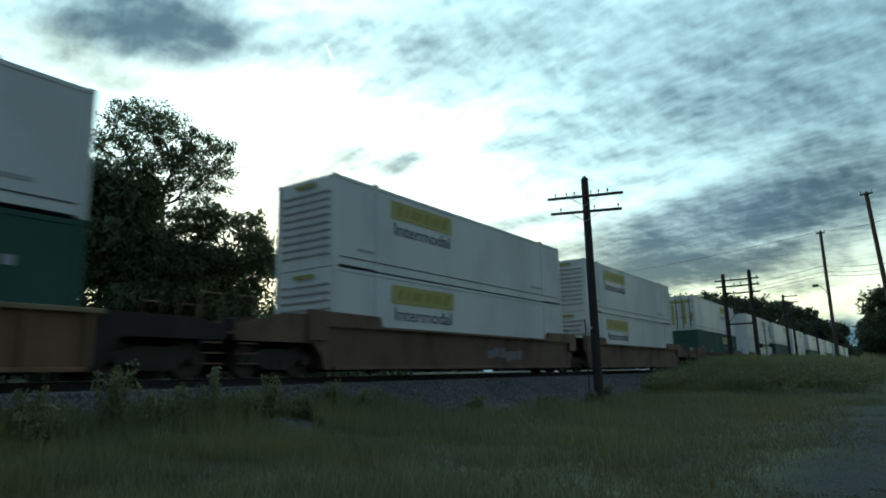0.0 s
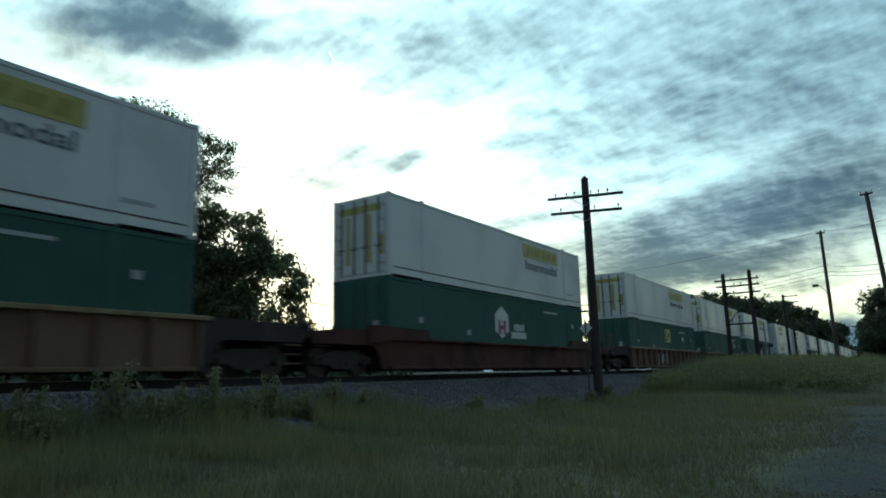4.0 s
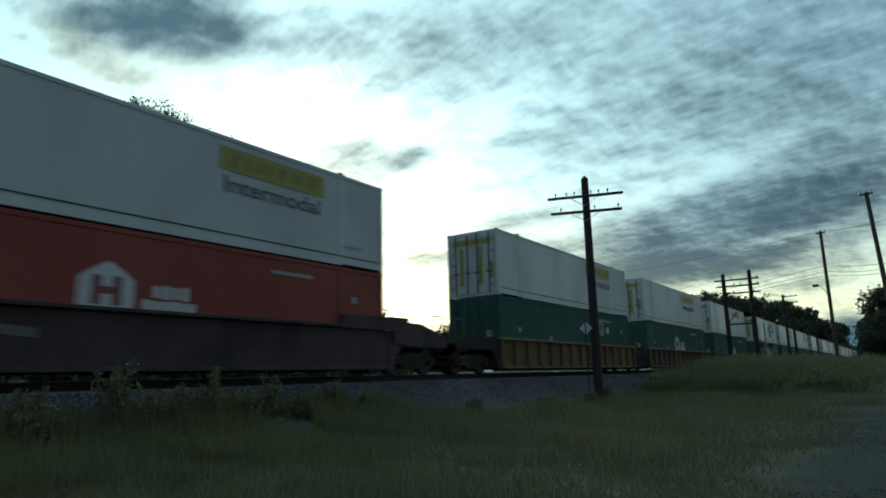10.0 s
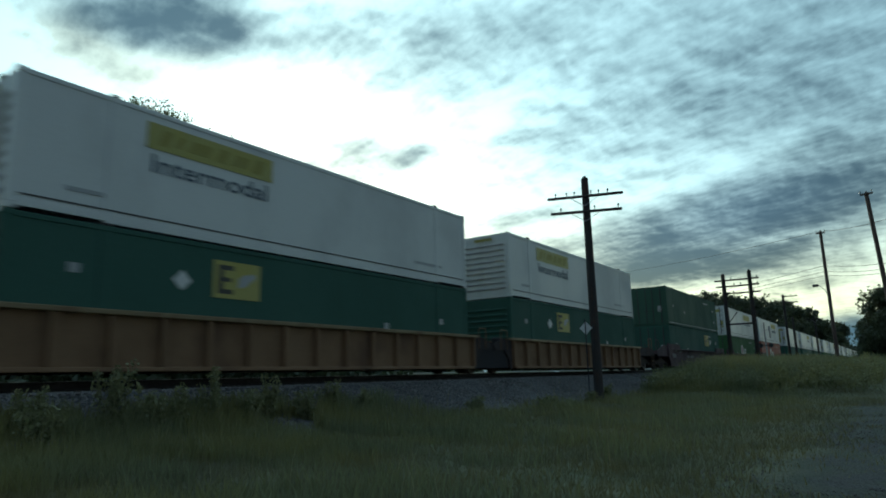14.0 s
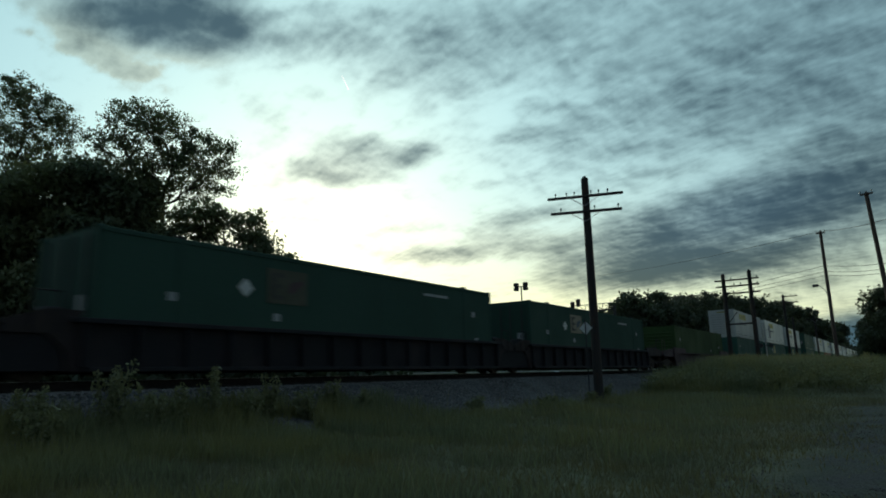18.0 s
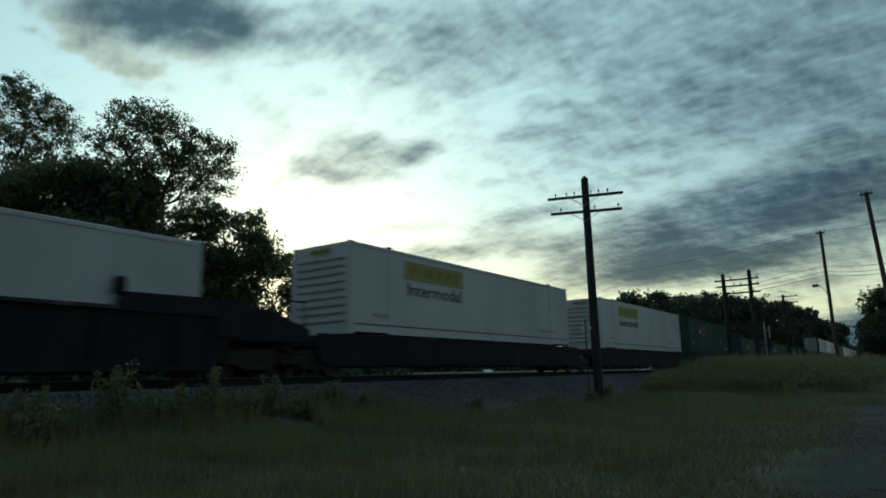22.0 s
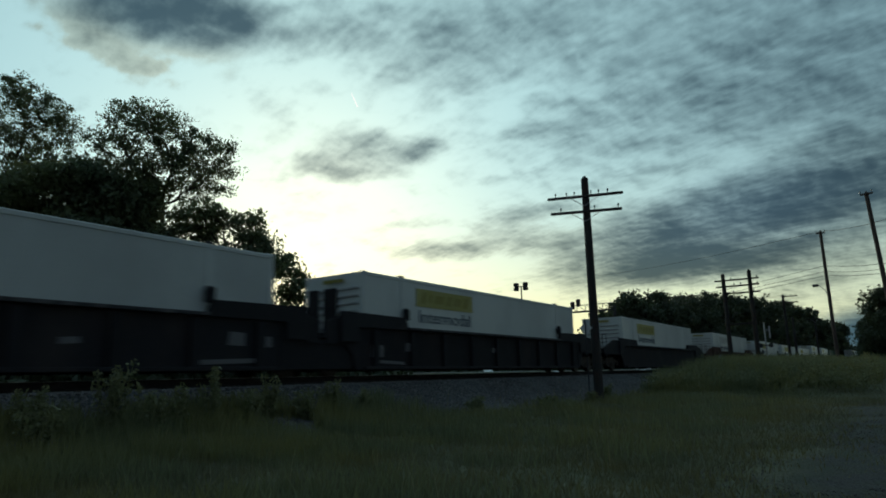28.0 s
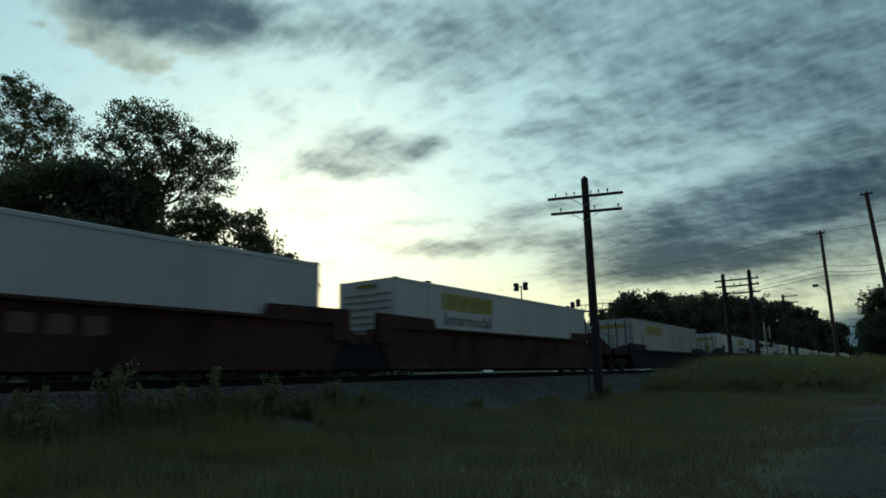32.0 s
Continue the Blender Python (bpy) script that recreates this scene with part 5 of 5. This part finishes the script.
    tree("tree", (50.0, 31.0, 0.25), (50.0, 31.0, 5.5),
         [((50.1, 30.9, 6.6), (0.8, 0.8, 0.8), 26), ((48.4, 31.0, 5.0), (1.5, 1.5, 1.0), 44), ((46.8, 32.0, 4.4), (1.8, 1.8, 1.2), 50), ((51.5, 30.0, 4.6), (1.8, 1.8, 1.5), 56)],
         "small round tree beyond the railway", 15, 40, 0.16, 0.6, LEAF2, 0.15)
    rng = np.random.default_rng(19)
    cs, rs = [], []
    for x in np.arange(-8, 150, 0.5):
        for k in range(5):
            h = 1.1 + 0.5 * noise.noise((x * 0.25, k * 3.0, 1.0)) + (1.0 if x < 25 else 0.0)
            cs.append((x + rng.normal(0, 0.3), 23.0 + 0.8 * k + rng.normal(0, 0.3), 1.1 + h * (0.15 + 0.85 * rng.random())))
            rs.append(0.6)
    for x in np.arange(-12, 60, 0.6):
        for k in range(3):
            cs.append((x + rng.normal(0, 0.3), 28.5 + 0.8 * k, 1.4 + (2.6 if x < 24 else 1.2) * rng.random()))
            rs.append(0.8)
    # extra low rows added to block the brightness under the cars
    for x in np.arange(-10, 25, 0.35):
        for k in range(4):
            cs.append((x, 18.9 + 0.6 * k + rng.normal(0, 0.15), 0.55 + 0.42 * k + 0.3 * rng.random()))
            rs.append(0.5)
    v, f = leaf_cards(rng, np.array(cs), np.array(rs), 46, 0.19)
    sc = raw_mesh("scrub", v.tolist(), f.tolist(), SHADELEAF)
    tagged(sc, "low dark scrub along the far side of the railway", "scrub", kind="stuff")
    # wood on the far side of the track, falling away to the distance
    rng = np.random.default_rng(21)
    spots = [(81, 27, 10.9), (86, 28, 12.0), (92, 27, 12.5), (100, 27, 12.0), (108, 27, 13.2), (118, 27, 15), (130, 27, 16), (144, 26, 17.2), (160, 26, 18.5), (180, 26, 19.9), (200, 25, 20.4), (225, 25, 21.4), (255, 24, 21.8), (290, 24, 20.6), (330, 24, 21.2), (380, 24, 20.0), (440, 25, 18.6), (520, 27, 14.5),
             (64, 34, 7.0), (96, 36, 11.0), (126, 36, 15.0)]
    for i, (x, y, h) in enumerate(spots):
        k = max(1.0, x / 110)
        w = 0.30 * h
        blobs = []
        for j in range(7):
            a = rng.random() * 6.28
            rr = w * (0.2 + 0.7 * rng.random())
            z = h * (0.35 + 0.48 * rng.random())
            blobs.append(((x + rr * math.cos(a), y + rr * math.sin(a), z), (w * 0.55, w * 0.55, h * 0.14), 36))
        blobs.append(((x, y, h * 0.86), (w * 0.55, w * 0.55, h * 0.11), 26))
        blobs.append(((x, y, h * 0.26), (w * 1.0, w * 1.0, h * 0.2), 110))
        tree("tree", (x, y, 0.3), (x, y, h * 0.8), blobs, "leafy tree in the wood beyond the railway", 100 + i, 26 if x < 170 else 18, 0.27 * k, 1.0 * k ** 0.5, SHADELEAF, 0.25, "wood along the railway")
    for i, (x, y, h) in enumerate(((88, -0.5, 10.6), (92, 0.9, 7.6), (80, -4.5, 11.0), (104, 0.6, 7.0), (125, 0.2, 7.5), (160, 0.6, 8.0))):
        w = 0.30 * h
        blobs = [((x + w * math.cos(a) * 0.6, y + w * math.sin(a) * 0.6, h * z), (w * 0.55, w * 0.55, h * 0.18), 40)
                 for a, z in ((0.3, 0.25), (1.6, 0.35), (2.9, 0.5), (4.2, 0.3), (5.3, 0.6), (0.8, 0.72))]
        blobs.append(((x, y, h * 0.8), (w * 0.45, w * 0.45, h * 0.13), 30))
        tree("tree", (x, y, 0), (x, y, h * 0.75), blobs, "rounded leafy tree at the end of the lane", 200 + i, 80, 0.20, 0.95, SHADELEAF, 0.2, "trees beside the lane")


def blades(name, x, y, height, width, mat, label, seed, lean=0.35):
    rng = np.random.default_rng(seed)
    n = len(x)
    z = ground_height(x, y)
    h = height * (0.5 + 0.9 * rng.random(n))
    a = rng.random(n) * 6.283
    dx, dy = np.cos(a), np.sin(a)
    b = rng.random(n) * 6.283
    lx, ly = np.cos(b) * lean * h * rng.random(n), np.sin(b) * lean * h * rng.random(n)
    w = width * (0.6 + 0.8 * rng.random(n))
    p = np.stack([x, y, z - 0.02], -1)
    v = np.empty((n, 5, 3))
    off = np.stack([dx * w, dy * w, 0 * w], -1)
    mid = p + np.stack([lx * 0.35, ly * 0.35, h * 0.55], -1)
    v[:, 0], v[:, 1] = p - off, p + off
    v[:, 2], v[:, 3] = mid + off * 0.75, mid - off * 0.75
    v[:, 4] = p + np.stack([lx, ly, h], -1)
    i = np.arange(n)[:, None] * 5
    me = bpy.data.meshes.new(name)
    faces = np.concatenate([(i + np.array([0, 1, 2, 3])).tolist(), ]).tolist() + (i + np.array([3, 2, 4])).tolist()
    me.from_pydata(v.reshape(-1, 3).tolist(), [], faces)
    me.materials.append(mat)
    ob = new(name, me)
    tagged(ob, label, "grass", kind="stuff")


def patchy(x, y, cut, k=0.5):
    v = np.array([noise.noise((a * k, b * k, 7.0)) for a, b in zip(x, y)])
    return v > cut


def off_rut(x, y, half=0.09):
    """True away from the worn tyre rut that crosses the verge."""
    return (np.abs((x - 3.1) * 0.633 + (y - 8.3) * 0.774 - 0.05 * np.sin(x * 2.0)) > half) | (x > 6.5)


def verge():
    rng = np.random.default_rng(31)
    n = 130000
    x = 3 + 57 * rng.random(n) ** 1.9
    y = 0.5 + 11.3 * rng.random(n)
    keep = (y > 1.45 + 0.4 * np.sin(x * 0.9) + 0.45 * rng.normal(0, 1, n)) | (x > 24 + 4 * rng.random(n))
    keep &= (y < 10.1 + 0.4 * np.sin(x * 1.3) + 0.35 * rng.normal(0, 1, n)) | (x < 8 + 2 * rng.random(n))
    x, y = np.append(x[keep], -14 + 17 * rng.random(26000)), np.append(y[keep], 2.0 + 9.6 * rng.random(26000))
    keep = off_rut(x, y)
    x, y = x[keep], y[keep]
    blades("grass", x, y, 0.12, 0.008, GRASSM, "rough uncut grass on the verge", 33, 0.8)
    m = 42000
    x = 3 + 50 * rng.random(m) ** 1.6
    y = 2.6 + 7.4 * rng.random(m) ** 0.8
    keep = patchy(x, y, 0.0, 0.5) & off_rut(x, y, 0.16)
    blades("tall_grass", x[keep], y[keep], 0.30, 0.008, WEEDM, "taller grass tufts in the verge", 35, 0.7)
    # rank growth along the foot of the ballast
    m = 30000
    x = 4 + 10.5 * rng.random(m)
    y = 11.8 - 5.2 * rng.random(m) ** 1.7
    keep = off_rut(x, y, 0.18) & patchy(x, y, -0.2, 0.8) & (rng.random(m) > (x - 9) / 8)
    blades("rank_grass", x[keep], y[keep], (0.14 + 0.24 * np.clip((y - 6.6) / 4.2, 0, 1))[keep], 0.009, WEEDM, "rank tall grass along the foot of the ballast", 36, 0.5)
    m = 16000
    x, y = 5 + 22 * rng.random(m) ** 1.3, -4.0 + 6.2 * rng.random(m)
    keep = patchy(x, y, 0.08, 1.3)
    blades("lane_grass", x[keep], y[keep], 0.07, 0.007, GRASSM, "thin worn grass creeping over the gravel lane", 34, 0.9)
    m = 420
    x = 5 + 30 * rng.random(m) ** 1.4
    y = 3.0 + 8.6 * rng.random(m)
    blades("seed_stems", x, y, 0.5, 0.004, STRAW, "thin dry seed stems above the grass", 37, 0.4)
    # weed bank beside the railway
    m = 60000
    x = 27 + 38 * rng.random(m) ** 1.3
    y = 0.6 + 10.0 * rng.random(m)
    keep = (x > 31.5 + 0.9 * np.abs(y - 8.0) * 0.5 + rng.normal(0, 0.7, m)) & (y > 0.5 + 0.2 * rng.normal(0, 1, m))
    blades("weed_bank", x[keep], y[keep], (0.3 + 0.7 * np.clip((x - 31.0) / 4.5, 0, 1) * np.clip((y + 0.5) / 4.0, 0.35, 1))[keep], 0.016, WEEDM, "bank of tall green weeds beside the railway", 39, 0.6)
    m = 620
    cx = 31.5 + 32 * rng.random(m) ** 1.4
    cy = 0.8 + 9.4 * rng.random(m)
    cz = ground_height(cx, cy) + 0.25 + 0.75 * rng.random(m) ** 1.5
    v, f = leaf_cards(rng, np.stack([cx, cy, cz], -1), 0.25 + 0.25 * rng.random(m), 52, 0.065)
    tagged(raw_mesh("weed_clumps", v.tolist(), f.tolist(), WEEDM), "bushy green weeds standing in the bank", "weeds", kind="stuff")
    m = 9000
    x = 60 + 120 * rng.random(m)
    y = 0.5 + 10.5 * rng.random(m)
    blades("far_weeds", x, y, 1.2, 0.05, WEEDM, "tall weeds further along the railway", 41, 0.4)


def weed(x, y, h, seed, flower=False):
    rng = np.random.default_rng(seed)
    z0 = float(ground_height(x, y))
    th = empty("weed", (x, y, z0))
    tagged(th, "tall weed with pale flower heads at the foot of the ballast" if flower else "tall leafy weed at the foot of the ballast", "weed", "weeds along the ballast")
    cs = []
    tips = []
    for i in range(5):
        a, r = rng.random() * 6.28, 0.36 * (i + 1) / 5
        top = Vector((r * math.cos(a), r * math.sin(a), h * (0.7 + 0.35 * rng.random())))
        foot = Vector((0.3 * r * math.cos(a), 0.3 * r * math.sin(a), -0.03))
        part("stem", rod(foot, top, 0.009, 0.004, 5), WEEDM, th)
        tips.append(tuple(top))
        for j in range(9):
            cs.append(tuple(foot.lerp(top, 0.12 + 0.1 * j)))
    v, f = leaf_cards(rng, np.array(cs), np.full(len(cs), 0.11), 12, 0.045)
    raw_mesh("leaves", v.tolist(), f.tolist(), WEEDM, th)
    if flower:
        v, f = leaf_cards(rng, np.array(tips), np.full(len(tips), 0.07), 10, 0.02)
        raw_mesh("flowers", v.tolist(), f.tolist(), STRAW, th)


def weeds():
    for i, (x, y, h, fl) in enumerate(((5.0, 11.3, 0.8, True), (5.9, 11.0, 1.1, False), (6.15, 11.25, 1.2, False),
                                       (6.6, 10.7, 0.95, False), (8.2, 11.1, 1.15, False), (8.8, 10.9, 0.75, False), (9.4, 11.1, 1.0, False),
                                       (7.3, 10.9, 0.85, False), (11.6, 11.5, 0.75, True), (4.6, 10.4, 0.8, False), (10.4, 10.8, 0.7, False), (12.4, 11.0, 0.6, False), (26.0, 9.9, 0.6, False),
                                       (23.8, 9.7, 0.4, False), (20.4, 9.9, 0.35, False), (16.2, 10.0, 0.45, False))):
        weed(x, y, h, 300 + i, fl)


def parked(x, y, z, turn, label, long=4.6):
    th = empty("car", (x, y, z))
    tagged(th, label, "car")
    th.rotation_euler = (0, 0, radians(turn))
    h = long / 2
    part("body", plate([(-h, 0.35), (-h, 0.85), (-h + 0.5, 0.95), (h - 1.2, 0.95), (h - 0.1, 0.75), (h, 0.35)], -0.88, 0.88), CARWHITE, th)
    part("cabin", plate([(-h + 0.4, 0.95), (-h + 0.9, 1.45), (h - 2.1, 1.45), (h - 1.3, 0.95)], -0.75, 0.75), CARWHITE, th)
    part("side_window", plate([(-h + 0.65, 1.0), (-h + 1.0, 1.38), (h - 2.2, 1.38), (h - 1.6, 1.0)], -0.765, 0.765), GLASSD, th)
    for sx in (-1, 1):
        for sy in (-1, 1):
            part("wheel", rod((sx * (h - 0.85), sy * 0.75, 0.33), (sx * (h - 0.85), sy * 0.92, 0.33), 0.33, n=18), RUBBER, th)


def beyond():
    """What shows between and under the cars."""
    parked(60.6, 36.0, 1.05, 20, "white car parked beyond the railway")
    parked(73.0, 23.6, 1.05, -10, "white van parked beyond the railway", 5.2)
    # white board and planks added, tilted skyward, for bright glints under the cars
    board = part("marker_board", box((0, 0, 0), (0.9, 0.02, 0.22), 0.004), CARWHITE)
    board.location, board.rotation_euler = (32.45, 19.3, 1.47), (radians(-50), 0, 0)
    tagged(board, "small white board added for a bright glint beyond the rails", "marker")
    for x, w in ((41.63, 0.6), (60.48, 1.6)):
        plank = part("plank", box((0, 0, 0), (w, 0.02, 0.14), 0.004), CARWHITE)
        plank.location, plank.rotation_euler = (x, 19.3, 1.36), (radians(-50), 0, 0)
        tagged(plank, "white plank added for a bright line beyond the rails", "plank")
    # added wall standing in for the pale line under the cars
    kerb = part("retaining_wall", box((47, 21.6, 1.15), (50, 0.3, 0.62), 0.03), CONCRETE)
    tagged(kerb, "low pale concrete wall added for the line under the cars", "wall", kind="structure")
    b = empty("warehouse", (52, 62, 1.0))
    tagged(b, "low pale warehouse with a flat grey roof", "building")
    part("wall", box((0, 0, 2.0), (26, 14, 4.0), 0.02), WALLM, b)
    part("roof", box((0, 0, 4.12), (26.8, 14.8, 0.25), 0.02), ROOFM, b)
    for i in range(5):
        part("door", box((-10 + 5 * i, -7.02, 1.5), (3.0, 0.06, 3.0), 0.01), GREYTRIM, b)


def contrail():
    c = empty("contrail")
    tagged(c, "short bright vapour trail of a distant aircraft", "contrail")
    m = bpy.data.materials.new("sunlit_vapour")
    m.use_nodes = True
    n = Net(m.node_tree)
    # the vapour glows by itself in place of sunlight on it
    e = n.add("ShaderNodeEmission")
    e.inputs[0].default_value = (1.0, 0.97, 0.92, 1)
    e.inputs[1].default_value = 1.15
    o = n.add("ShaderNodeOutputMaterial")
    n.link(e.outputs[0], o.inputs[0])
    a, b = Vector((0.6540, 0.6190, 0.4350)) * 3000, Vector((0.6670, 0.6177, 0.4165)) * 3000
    part("trail", rod(a, b, 1.2, 3.0, 6), m, c)
    return c


def motions():
    run = SPEED * 32.0
    for th, x, z in MOVING:
        walk(th, [(0.0, pose(x, TRACK_Y, z)), (32.0, pose(x + run, TRACK_Y, z))])
    axis = Vector((0.7316, -0.1636, -0.6618))
    at = Matrix.Translation(EYE)
    walk(SKY, [(t, at @ Matrix.Rotation(radians(2.29 * (t - 20.0) / 32.0), 4, axis)) for t in (0.0, 16.0, 32.0)])
    drift = Vector((0.0165, -0.003, -0.022)) * 3000
    walk(TRAIL, [(t, Matrix.Translation(EYE + drift * (t - 20.0) / 10.0)) for t in (0.0, 16.0, 32.0)])


make_ground()
SKY = make_sky()
TRAIL = contrail()
make_track()
stones("ballast", 30000, (4, 60, 10.1, 13.6), 0.035, STONE, "loose grey crushed stone on the ballast shoulder", 51)
stones("lane_gravel", 12000, (5, 28, -3.8, 2.2), 0.014, LANESTONE, "loose brownish-grey gravel scattered over the lane", 53)
train()
poles()
plants()
verge()
weeds()
beyond()
motions()
